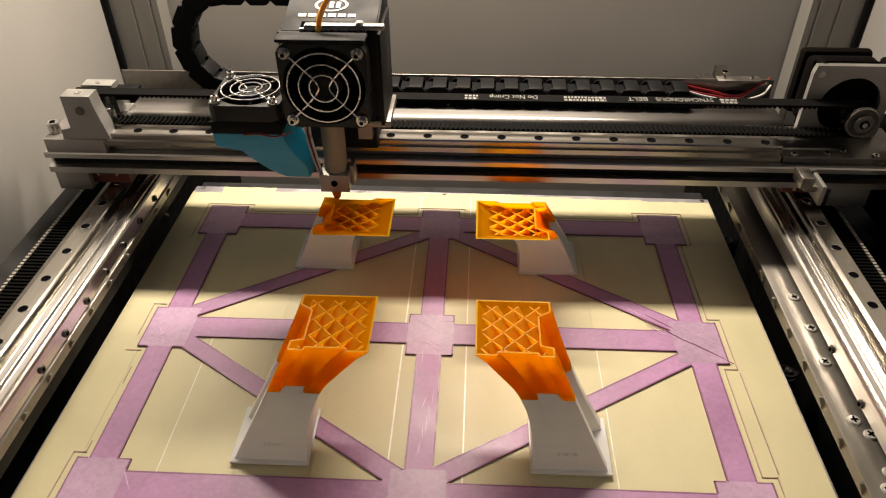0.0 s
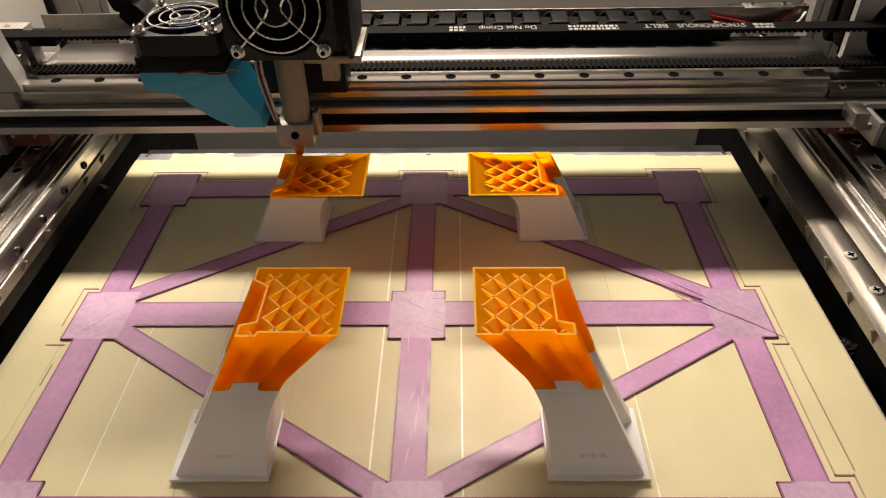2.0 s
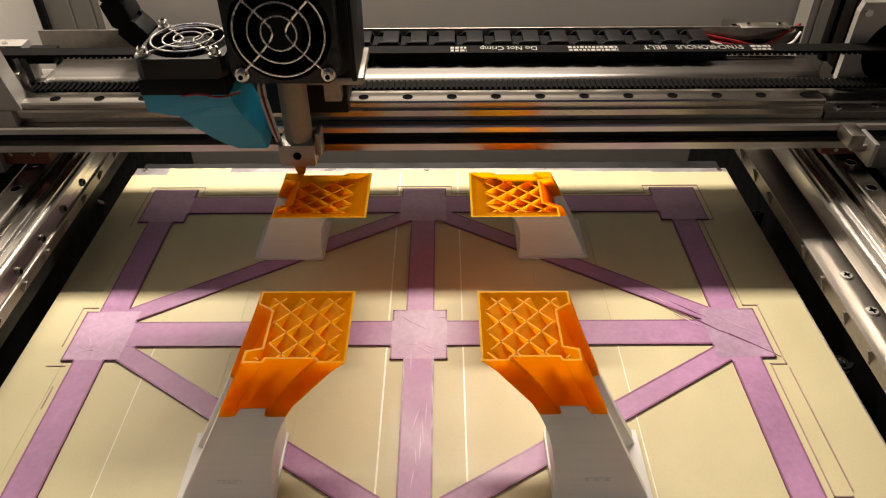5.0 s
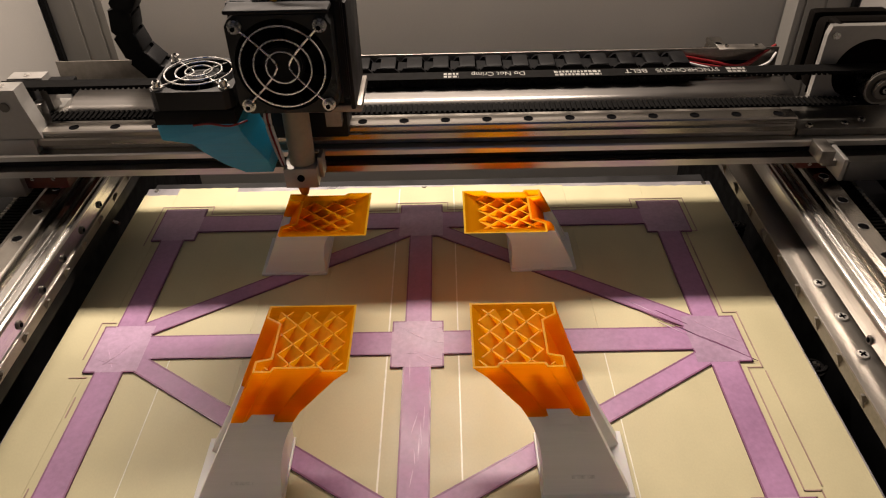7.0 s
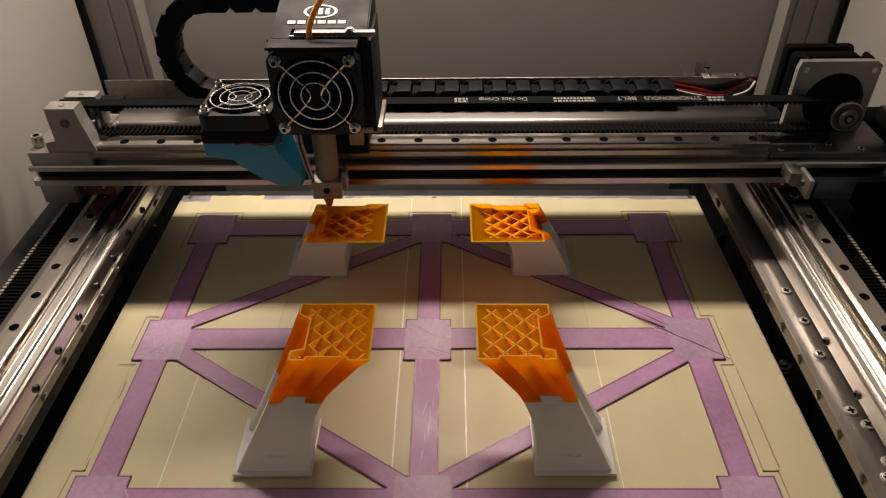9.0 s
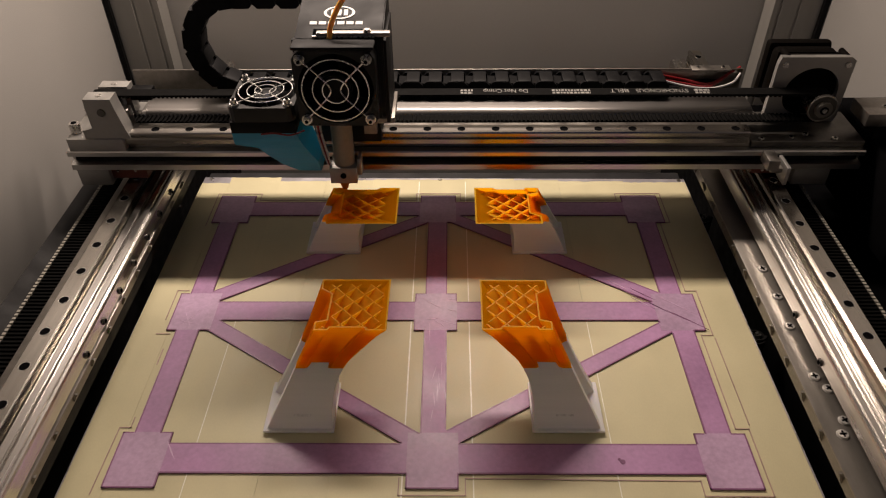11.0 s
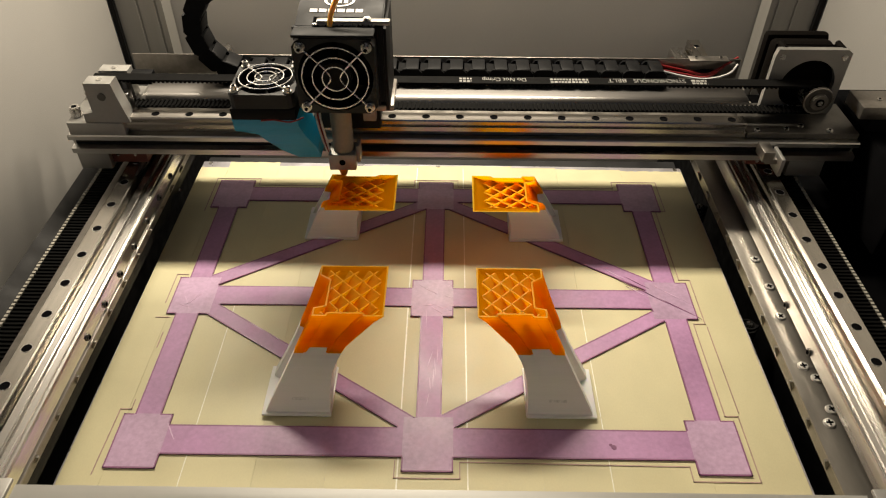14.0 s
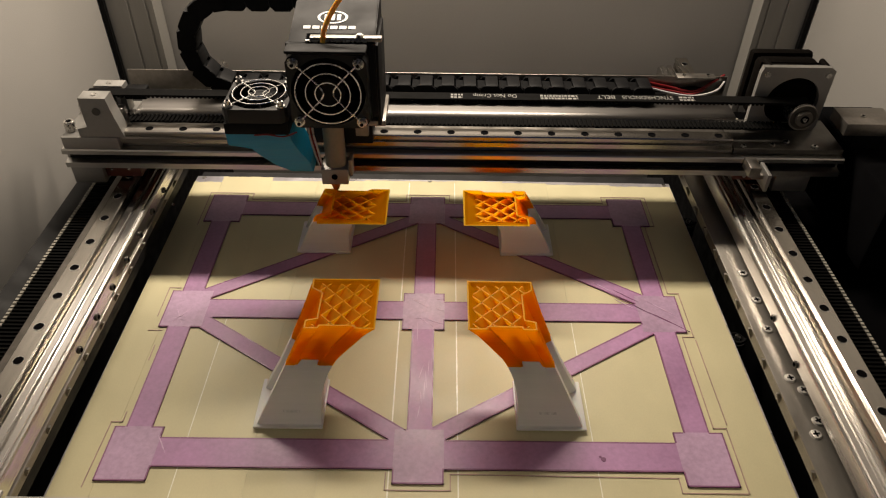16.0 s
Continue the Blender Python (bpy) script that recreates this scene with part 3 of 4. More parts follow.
def side_profile(x_in, x_out, bolts, web_in=0.0016):
    """Slotted aluminium profile along the bed, on a dark lower web with small ribs."""
    s = 1 if x_out > x_in else -1
    p = thing("side_profile", (x_in, 0, 0.02), "long slotted aluminium profile beside the print bed", "aluminium profile", "side profiles")
    w = abs(x_out - x_in)
    X = lambda u: x_in + s * u
    zt, zb = 0.0405, 0.0285
    sec = [(0, zb), (w, zb), (w, zt - 0.003), (w - 0.0010, zt - 0.003), (w - 0.0010, zt), (w * 0.62, zt), (w * 0.62, zt - 0.0010), (w * 0.56, zt - 0.0020), (w * 0.42, zt - 0.0020), (w * 0.36, zt - 0.0010), (w * 0.36, zt), (w * 0.16, zt), (w * 0.15, zt - 0.0014), (w * 0.04, zt - 0.0016), (0, zt - 0.003)]
    bm = prism(bmesh.new(), [(X(u), z) for u, z in sec], "y", Y0 - 0.02, Y1)
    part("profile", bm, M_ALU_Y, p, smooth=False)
    a, b = sorted((X(web_in), X(w - 0.001)))
    part("web", B(a, b, Y0 - 0.02, Y1, 0.0120, 0.0284), M_BLACK_SATIN, p, "dark web under the profile")
    for y, z in bolts:
        b = part("bolt", C((X(-0.0004), y, z), "x", 0.0022, 0.0014, 14, bevel=0.0003), M_BASE, p, "dark steel bolt head")
        part("socket", C((X(-0.0012), y, z), "x", 0.0012, 0.0004, 8), M_DARK, b)
    return p


def ledge(x_lip, x_out, z, label, screws, first, drop):
    """Folded sheet strip beside the profile, with ribs under its inner lip."""
    s = 1 if x_out > x_lip else -1
    p = thing("folded_bracket", (x_lip, 0, 0.0), label, "bracket", "folded side brackets")
    a, b = sorted((x_lip, x_out))
    part("strip", B(a, b, Y0 - 0.02, Y1, z - 0.0014, z, bevel=0.0003), M_STRIP, p)
    a, b = sorted((x_lip + s * 0.0022, x_lip + s * 0.0034))
    part("lip", B(a, b, Y0 - 0.02, Y1, z - drop, z - 0.0015), M_SHEET, p)
    y = first
    while y < 0.16:
        bm = bmesh.new()
        prism(bm, [(x_lip + s * 0.0022, z - drop + 0.0005), (x_lip - s * 0.0012, z - 0.0020), (x_lip + s * 0.0022, z - 0.0020)], "y", y, y + 0.0014)
        part("rib", bm, M_STRIP, p, smooth=False)
        y += 0.0245
    for x, y in screws:
        cross_screw(p, x, y, z + 0.0004)
    return p


SCREWS = [(0.2082, 0.0179), (0.2089, -0.0072), (0.2072, -0.0323), (0.2070, -0.0697), (0.2113, -0.0780), (0.2111, -0.0985), (0.2068, -0.1070)]
random.seed(7)
y_rail(-0.2064, 0.0445, -0.0577 - 0.0246 * 2, -0.1265, 0.0245)
y_rail(0.2292, 0.0480, -0.0397 - 0.0240 * 4, -0.1600, 0.0240)
side_profile(-0.1862, -0.1995, [(-0.012 - 0.0255 * k + 0.102, 0.0318) for k in range(7)])
side_profile(0.2095, 0.2225, [(-0.030, 0.0300), (-0.066, 0.0300)], 0.0075)
ledge(-0.1852, -0.1895, 0.0280, "folded zinc sheet bracket along the bed's edge", [], -0.135, 0.0085)
ledge(0.1985, 0.2160, 0.0225, "folded zinc sheet bracket with cross-head screws along the bed", SCREWS, -0.128, 0.0110)
for xa, xb in ((-0.2235, -0.2003), (0.2230, 0.2365)):
    b = thing("rail_bed", (xa, 0, 0.02), "dark machined support under the side rail", "rail support", "rail supports")
    part("bar", B(xa, xb, -0.16, Y1, 0.0, 0.0349 if xa < 0 else 0.0384, bevel=0.001), M_SHEET, b)
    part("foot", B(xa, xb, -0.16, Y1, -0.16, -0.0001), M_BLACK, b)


def toothed_belt(xc, z, y0, y1, w, label, s):
    b = thing("toothed_belt", (xc, 0, z), label, "drive belt", "side drive belts")
    part("band", B(xc - w / 2, xc + w / 2, y0, y1, z - 0.0012, z), M_RUBBER, b)
    bm = bmesh.new()
    y = y0
    while y < y1:
        for v in ((xc - w / 2, xc + w / 2),):
            box(bm, v[0] + 0.0002, v[1] - 0.0002, y, y + 0.0014, z - 0.0001, z + 0.0010)
        y += 0.003
    ob = part("teeth", bm, M_RUBBER, b, smooth=False)
    ob["kind"] = "stuff"
    bm = bmesh.new()
    y = y0
    e = xc + s * w / 2
    while y < y1:
        box(bm, min(e, e + s * 0.0021), max(e, e + s * 0.0021), y, y + 0.0017, z - 0.0010, z + 0.0008)
        y += 0.003
    ob = part("frayed_edge", bm, M_FRAY, b, smooth=False)
    ob["kind"] = "stuff"
    return b


toothed_belt(-0.2298, 0.0330, -0.158, 0.20, 0.0125, "black toothed drive belt beside the side rail", -1)
toothed_belt(0.2500, 0.0330, -0.158, 0.20, 0.0125, "black toothed drive belt beside the side rail", 1)
for xa, xb, lb in ((0.2600, WR, "black cover plate along the chamber wall"),):
    c = thing("cover_plate", (xa, 0, 0.0), lb, "cover plate")
    part("sheet", B(xa + 0.001, xb - 0.0005, -0.158, 0.285, 0.010 if xa < 0 else -0.01, 0.014 if xa < 0 else -0.006, bevel=0.0008), M_DARK, c)
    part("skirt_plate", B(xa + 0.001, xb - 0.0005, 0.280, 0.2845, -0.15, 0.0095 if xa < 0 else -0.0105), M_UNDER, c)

c = thing("cover_plate", (-0.26, 0, 0.02), "dark grey sloping cover plate between belt and chamber wall", "cover plate")
part("sheet", prism(bmesh.new(), [(-0.2530, 0.0300), (-0.2400, 0.0250), (-0.2400, 0.0235), (-0.2530, 0.0285)], "y", -0.158, 0.285), M_BLACK_SATIN, c)
part("skirt_plate", B(-0.2530, -0.2520, -0.158, 0.285, -0.15, 0.0280), M_UNDER, c)

# front crossbar
fb = thing("front_bar", (0, -0.17, 0.02), "slotted aluminium crossbar at the front of the bed", "aluminium profile")
bm = prism(bmesh.new(), [(-0.182, 0.014), (-0.1585, 0.014), (-0.1585, 0.0415), (-0.166, 0.0415), (-0.167, 0.0385), (-0.173, 0.0385), (-0.174, 0.0415), (-0.182, 0.0415)], "x", -0.1785, 0.1965)
part("profile", bm, M_BAR, fb, smooth=False)
part("slot_cover", B(-0.178, 0.196, -0.1725, -0.1675, 0.0386, 0.0394), M_ALU_X, fb, "grey slot cover strip")
for x in (-0.190, 0.209):
    cb = thing("corner_joint", (x, -0.17, 0.042), "aluminium corner joint block with a cross-head screw", "corner joint", "corner joints")
    part("block", B(x - 0.0105, x + 0.0105, -0.190, -0.1565, 0.0418, 0.0440, bevel=0.0008), M_MILL, cb)
    cross_screw(cb, x - 0.004, -0.1655, 0.0446, 0.0038)

# ---- scuffs on the violet print, and a cable by the bed ----
M_SCUFF = mat("pale_violet_scuff", (0.62, 0.42, 0.60), 0.42, vary=0.2, scale=300, spec=0.6)
M_SCORE = mat("dark_violet_score", (0.20, 0.07, 0.16), 0.4, vary=0.2, scale=300)


def scuff(ax, ay, bx, by, w, material, z=0.00093):
    d = Vector((bx - ax, by - ay)).normalized()
    n = Vector((-d.y, d.x)) * w / 2
    bm = prism(bmesh.new(), [(ax, ay), (lerp(ax, bx, 0.6) - n.x, lerp(ay, by, 0.6) - n.y), (bx, by), (lerp(ax, bx, 0.4) + n.x, lerp(ay, by, 0.4) + n.y)], "z", z - 0.0003, z + 0.00012)
    part("scuff", bm, material, frame_print, smooth=False)


random.seed(21)
for k in range(9):
    x, y = 0.118 + 0.0042 * k + random.uniform(-0.004, 0.004), 0.0300 - 0.0030 * k + random.uniform(-0.006, 0.006)
    l = random.uniform(0.012, 0.026)
    scuff(x, y, x + l * 0.78, y - l * 0.62, 0.0007, M_SCORE if k % 3 else M_SCUFF)
for k in range(6):
    x, y = -0.012 + random.uniform(0, 0.024), random.uniform(-0.010, 0.020)
    a = random.uniform(-0.9, 0.4)
    l = random.uniform(0.006, 0.014)
    scuff(x, y, min(0.0150, max(-0.013, x + l * math.cos(a))), max(-0.012, y + l * math.sin(a)), 0.0005, M_SCUFF)
for k in range(7):
    x, y = random.uniform(-0.003, 0.006), random.uniform(-0.085, -0.02)
    l = random.uniform(0.012, 0.028)
    scuff(x, y, x + random.uniform(-0.003, 0.003), y + l * 0.7, 0.0005, M_SCUFF, 0.0009)
for ax, ay, bx, by in ((-0.1400, -0.0960, -0.1325, -0.1080), (-0.157, -0.010, -0.147, 0.004), (-0.151, -0.012, -0.158, 0.002), (-0.160, -0.006, -0.150, -0.009)):
    scuff(ax, ay, bx, by, 0.0009, M_SCUFF)
for x, y, r in ((0.1005, -0.1085, 0.0014), (0.0990, -0.1070, 0.0008)):
    part("blister", C((x, y, 0.00095), "z", r, 0.0003, 14), M_SCORE, frame_print)
cab = thing("bed_cable", (-0.2, 0.1, -0.02), "thin white and brown cable beside the bed edge", "cable")
part("white_core", tube(bmesh.new(), spline([(-0.2120, 0.0950, 0.0040), (-0.2060, 0.1040, 0.0080), (-0.2010, 0.1120, 0.0060), (-0.1990, 0.1250, -0.0060)]), 0.0012), M_WIRE_W, cab)
part("brown_core", tube(bmesh.new(), spline([(-0.2110, 0.0980, 0.0020), (-0.2050, 0.1080, 0.0060), (-0.2005, 0.1150, 0.0030), (-0.1990, 0.1270, -0.0080)]), 0.0012), M_RUST, cab)

# ---- cross gantry ----
gan = thing("x_axis_gantry", (0, 0.09, 0.056), "aluminium cross gantry with rail carried on the side rails", "gantry")
XL, XR = -0.2425, 0.2830
bm = prism(bmesh.new(), [(0.0780, 0.0558), (0.1180, 0.0558), (0.1180, 0.0698), (0.0788, 0.0698), (0.0780, 0.0690), (0.0780, 0.0662), (0.0800, 0.0658), (0.0835, 0.0652), (0.0835, 0.0606), (0.0800, 0.0600), (0.0780, 0.0596)], "x", XL, XR)
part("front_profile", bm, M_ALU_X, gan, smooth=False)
# black strip that puts the slot's shade into colour
part("slot_shadow_strip", B(XL + 0.002, XR - 0.002, 0.0828, 0.0834, 0.0607, 0.0651), M_BLACK, gan, "black strip as shade in the profile slot")
rail = part("cross_rail", prism(bmesh.new(), [(0.0815, 0.0738), (0.0920, 0.0738), (0.0920, 0.0812), (0.0913, 0.0820), (0.0820, 0.0820), (0.0813, 0.0812), (0.0813, 0.0792), (0.0820, 0.0780), (0.0815, 0.0768)], "x", -0.222, 0.206), M_STEEL_X, gan, "ground steel rail with bolt holes", smooth=False)
part("rail_spacer", B(-0.2200, 0.2085, 0.0840, 0.1170, 0.0699, 0.0737, bevel=0.0003), M_SHEET, gan, "grey spacer bar under the rail")
x = -0.2050
hole = mesh_of("bolt_hole", C((0, 0, 0), "z", 0.0026, 0.0010, 18), M_DARK)
while x < 0.204:
    piece("bolt_hole", hole, rail, Matrix.Translation((x, 0.0864, 0.0817)))
    x += 0.02235
part("rear_deck", prism(bmesh.new(), [(0.1190, 0.0560), (0.1470, 0.0560), (0.1470, 0.0765), (0.1250, 0.0765), (0.1225, 0.0758), (0.1200, 0.0738), (0.1190, 0.0710)], "x", -0.205, 0.2215), M_DECK, gan, "dull aluminium deck behind the rail")
part("back_plate", B(-0.2195, 0.222, 0.1560, 0.1572, 0.0750, 0.0905, bevel=0.0004), M_SHEET, gan, "thin zinc back plate")
part("back_clip", B(0.184, 0.212, 0.1510, 0.1590, 0.0907, 0.0917, bevel=0.0003), M_SHEET, gan)
for x in (0.189, 0.207):
    socket_screw(gan, (x, 0.1555, 0.0921), "z", 0.0015, 0.0008)
# added black slab, darkens the gantry's underside like shade
part("bottom_shade", B(XL + 0.01, XR - 0.02, 0.084, 0.145, 0.0530, 0.0559), M_BLACK, gan, "black slab as shade under the gantry")
# plates on which the gantry rides
for xa, xb, lab in ((-0.2415, -0.2200, "aluminium carriage plate"), (0.2420, 0.2660, "aluminium carriage plate")):
    part("end_plate", B(xa, xb, 0.0800, 0.1500, 0.0420, 0.0557, bevel=0.0006), M_MILL, gan, lab)
for xc in (-0.2095, 0.2280):
    c = part("rail_carriage", B(xc - 0.0135, xc + 0.0135, 0.0840, 0.1240, 0.0450 if xc < 0 else 0.0484, 0.0556, bevel=0.0006), M_RUST, gan, "red-brown rail carriage end cap")
    for dx in (-0.006, 0.006):
        part("bolt", C((xc + dx, 0.0838, 0.0515), "y", 0.0011, 0.0008, 10), M_SCREW, c)
# idler end
part("idler_base", B(-0.2400, -0.2025, 0.0785, 0.1300, 0.0699, 0.0790, bevel=0.0006), M_MILL, gan)
pr = [(-0.2270, 0.0792), (-0.1975, 0.0792), (-0.1990, 0.0860), (-0.2018, 0.0990), (-0.2030, 0.1073), (-0.2205, 0.1073), (-0.2205, 0.0865), (-0.2270, 0.0850)]
f1 = part("idler_bracket", prism(bmesh.new(), pr, "y", 0.0795, 0.0900), M_MILL, gan, "milled aluminium idler bracket", smooth=False)
part("pivot", C((-0.2110, 0.0793, 0.0980), "y", 0.0026, 0.0010, 20), M_BASE, f1)
part("set_screw", C((-0.2120, 0.0850, 0.1074), "z", 0.0018, 0.0006, 12), M_SCREW, f1)
f2 = part("idler_bracket", prism(bmesh.new(), [(-0.2315, 0.0792), (-0.2050, 0.0792), (-0.2060, 0.0990), (-0.2255, 0.0990)], "y", 0.1130, 0.1220), M_MILL, gan, "milled aluminium idler bracket", smooth=False)
part("set_screw", C((-0.2160, 0.1175, 0.0991), "z", 0.0018, 0.0006, 12), M_SCREW, f2)
part("idler_pulley", C((-0.2165, 0.1030, 0.0905), "y", 0.0095, 0.0130, 28, bevel=0.001), M_BLACK_SATIN, gan)
socket_screw(gan, (-0.2362, 0.0880, 0.0825), "z", 0.0036, 0.0070)
socket_screw(gan, (-0.2375, 0.1150, 0.0820), "z", 0.0034, 0.0060)
part("sensor_block", B(-0.2065, -0.1915, 0.1130, 0.1230, 0.0890, 0.0955, bevel=0.0004), M_BLACK, gan)
part("tension_clip", B(-0.2050, -0.2000, 0.0920, 0.0990, 0.0800, 0.0930, bevel=0.0006), M_DECK, gan)
# drive belt
part("upper_belt", B(-0.2250, 0.2580, 0.0985, 0.1075, 0.0990, 0.1002), M_RUBBER, gan, "black toothed belt, smooth side up")
part("lower_belt", B(-0.2250, 0.2580, 0.0985, 0.1075, 0.0796, 0.0804), M_RUBBER, gan, "black toothed belt, teeth up")
for z0, z1, nm in ((0.0803, 0.0814, "belt_teeth"), (0.0980, 0.0991, "belt_teeth")):
    bm = bmesh.new()
    x = -0.213
    while x < 0.246:
        box(bm, x, x + 0.0014, 0.0986, 0.1074, z0, z1)
        x += 0.0029
    part(nm, bm, M_RUBBER, gan, smooth=False)["kind"] = "stuff"
random.seed(11)
bm = bmesh.new()
for a, b in ((0.018, 0.026), (0.078, 0.103), (0.171, 0.181)):
    for y in (0.0998, 0.1033):
        x = a
        while x < b:
            w = random.uniform(0.0010, 0.0024)
            box(bm, x, min(x + w, b), y, y + 0.0023, 0.1001, 0.10035)
            x += w + 0.0007
part("belt_print", bm, M_PRINT, gan, "worn pale belt print", smooth=False)["kind"] = "stuff"


def lettering(text, x0, x1, y, h):
    """Words printed on the belt, which hang upside down to the viewer."""
    cu = bpy.data.curves.new("lettering", "FONT")
    cu.body, cu.size, cu.extrude = text, h, 0.00004
    tmp = bpy.data.objects.new("lettering", cu)
    scene.collection.objects.link(tmp)
    bpy.context.view_layer.update()
    me = bpy.data.meshes.new_from_object(tmp.evaluated_get(bpy.context.evaluated_depsgraph_get()))
    bpy.data.objects.remove(tmp)
    me.materials.clear()
    me.materials.append(M_PRINT)
    xs = [v.co.x for v in me.vertices]
    k = (x1 - x0) / (max(xs) - min(xs))
    me.transform(Matrix.Translation((x1, y, 0.10026)) @ Matrix.Rotation(math.pi, 4, "Z") @ Matrix.Diagonal((k, 1, 1, 1)) @ Matrix.Translation((-min(xs), 0, 0)))
    ob = new("lettering", me)
    ob.parent = gan
    ob.matrix_parent_inverse = gan.matrix_world.inverted()
    ob["label"] = "worn pale belt lettering"


lettering("Do Not Crimp", 0.033, 0.062, 0.1060, 0.0068)
lettering("BELT", 0.116, 0.128, 0.1060, 0.0068)
lettering("SYNCHRONOUS", 0.133, 0.167, 0.1060, 0.0068)
# motor end
part("motor_base", B(0.2090, 0.2830, 0.0830, 0.1230, 0.0699, 0.0740, bevel=0.0004), M_BASE, gan, "worn zinc base plate")
for x, y in ((0.2160, 0.086), (0.2360, 0.088), (0.2470, 0.092), (0.2640, 0.086)):
    socket_screw(gan, (x, y, 0.0746), "z", 0.0020, 0.0014)
stop = thing("end_stop", (0.226, 0.07, 0.05), "small milled aluminium end stop bracket on the gantry", "bracket")
part("arm", B(0.2150, 0.2225, 0.0640, 0.0778, 0.0635, 0.0710, bevel=0.0006), M_SHEET, stop)
part("web", B(0.2190, 0.2290, 0.0670, 0.0740, 0.0600, 0.0635, bevel=0.0006), M_SHEET, stop)
part("tongue", B(0.2265, 0.2290, 0.0610, 0.0775, 0.0545, 0.0675, bevel=0.0005), M_MILL, stop)

mot = thing("stepper_motor", (0.248, 0.13, 0.075), "black stepper motor on an aluminium bracket driving the belt", "stepper motor")
# bracket plate with a round opening
bm = bmesh.new()
x0, x1, z0, z1 = 0.2235, 0.2728, 0.0741, 0.1207
cx, cz, rr = 0.2500, 0.0955, 0.0178
seg = 48
rows = []
for y in (0.1090, 0.1130):
    inner, outer = [], []
    for i in range(seg):
        a = 2 * math.pi * i / seg + math.pi / 4
        c, s = math.cos(a), math.sin(a)
        k = min(((x1 - cx) if c > 0 else (cx - x0)) / max(1e-6, abs(c)), ((z1 - cz) if s > 0 else (cz - z0)) / max(1e-6, abs(s)))
        outer.append(bm.verts.new((cx + k * c, y, cz + k * s)))
        inner.append(bm.verts.new((cx + rr * c, y, cz + rr * s)))
    rows.append((inner, outer))
for i in range(seg):
    n = (i + 1) % seg
    (i0, o0), (i1, o1) = rows
    bm.faces.new((i0[i], o0[i], o0[n], i0[n]))
    bm.faces.new((i1[i], i1[n], o1[n], o1[i]))
    bm.faces.new((o0[i], o1[i], o1[n], o0[n]))
    bm.faces.new((i0[i], i0[n], i1[n], i1[i]))
pl = part("bracket", bm, M_MILL, mot, "milled aluminium bracket plate", smooth=False)
for x, z in ((0.2280, 0.1155), (0.2685, 0.1155), (0.2685, 0.0805)):
    part("screw", C((x, 0.1086, z), "y", 0.0019, 0.0010, 14), M_SCREW, pl)
part("front_bell", B(0.2265, 0.2695, 0.1135, 0.1215, 0.0765, 0.1190, bevel=0.003), M_MOTOR, mot)
part("stator", B(0.2275, 0.2685, 0.1217, 0.1360, 0.0775, 0.1180, bevel=0.0045), M_MOTOR, mot)
part("rear_bell", B(0.2265, 0.2695, 0.1362, 0.1445, 0.0765, 0.1190, bevel=0.003), M_MOTOR, mot)
part("seam", B(0.2269, 0.2691, 0.1213, 0.1219, 0.0769, 0.1186, bevel=0.0002), M_MOTOR, mot)
part("tie_bolt", C((0.2300, 0.1175, 0.1192), "y", 0.0020, 0.0100, 12), M_MOTOR, mot)
part("tie_bolt", C((0.2680, 0.1175, 0.1192), "y", 0.0020, 0.0100, 12), M_MOTOR, mot)
pu = part("pulley", C((0.2545, 0.1030, 0.0910), "y", 0.0086, 0.0110, 32), M_SCREW, mot, "toothed steel pulley")
part("pulley_flange", C((0.2545, 0.0965, 0.0910), "y", 0.0098, 0.0016, 36, bevel=0.0004), M_BASE, pu)
part("flange_rim", ring(bmesh.new(), (0.2545, 0.0957, 0.0910), "y", 0.0090, 0.0005, 40, 6), M_STRIP, pu)
part("hub", C((0.2545, 0.0945, 0.0910), "y", 0.0056, 0.0030, 28, bevel=0.0006), M_SHEET, pu, "worn steel pulley hub")
part("shaft", C((0.2545, 0.0929, 0.0910), "y", 0.0027, 0.0008, 20), M_DARK, pu)
part("bore", C((0.2545, 0.0924, 0.0910), "y", 0.0016, 0.0008, 14), M_SCREW, pu)

# right-hand drive block and its black housing
rb = thing("drive_block", (0.30, 0.09, 0.08), "small milled aluminium block on a black drive housing", "drive block")
part("block", B(0.2785, 0.3120, 0.0850, 0.1080, 0.0860, 0.0950, bevel=0.0006), M_SHEET, rb)
part("housing", B(0.2900, 0.3340, 0.0300, 0.1500, 0.0150, 0.0740, bevel=0.003), M_DARK, rb, "black plastic drive housing")
part("riser", B(0.2900, 0.3100, 0.0900, 0.1050, 0.0741, 0.0859), M_BLACK, rb)
socket_screw(rb, (0.2930, 0.0955, 0.0953), "z", 0.0016, 0.0008)

# ---- cable chain ----
chain = thing("cable_chain", (0, 0.165, 0.07), "black plastic cable drag chain looping to the extruder", "cable chain")


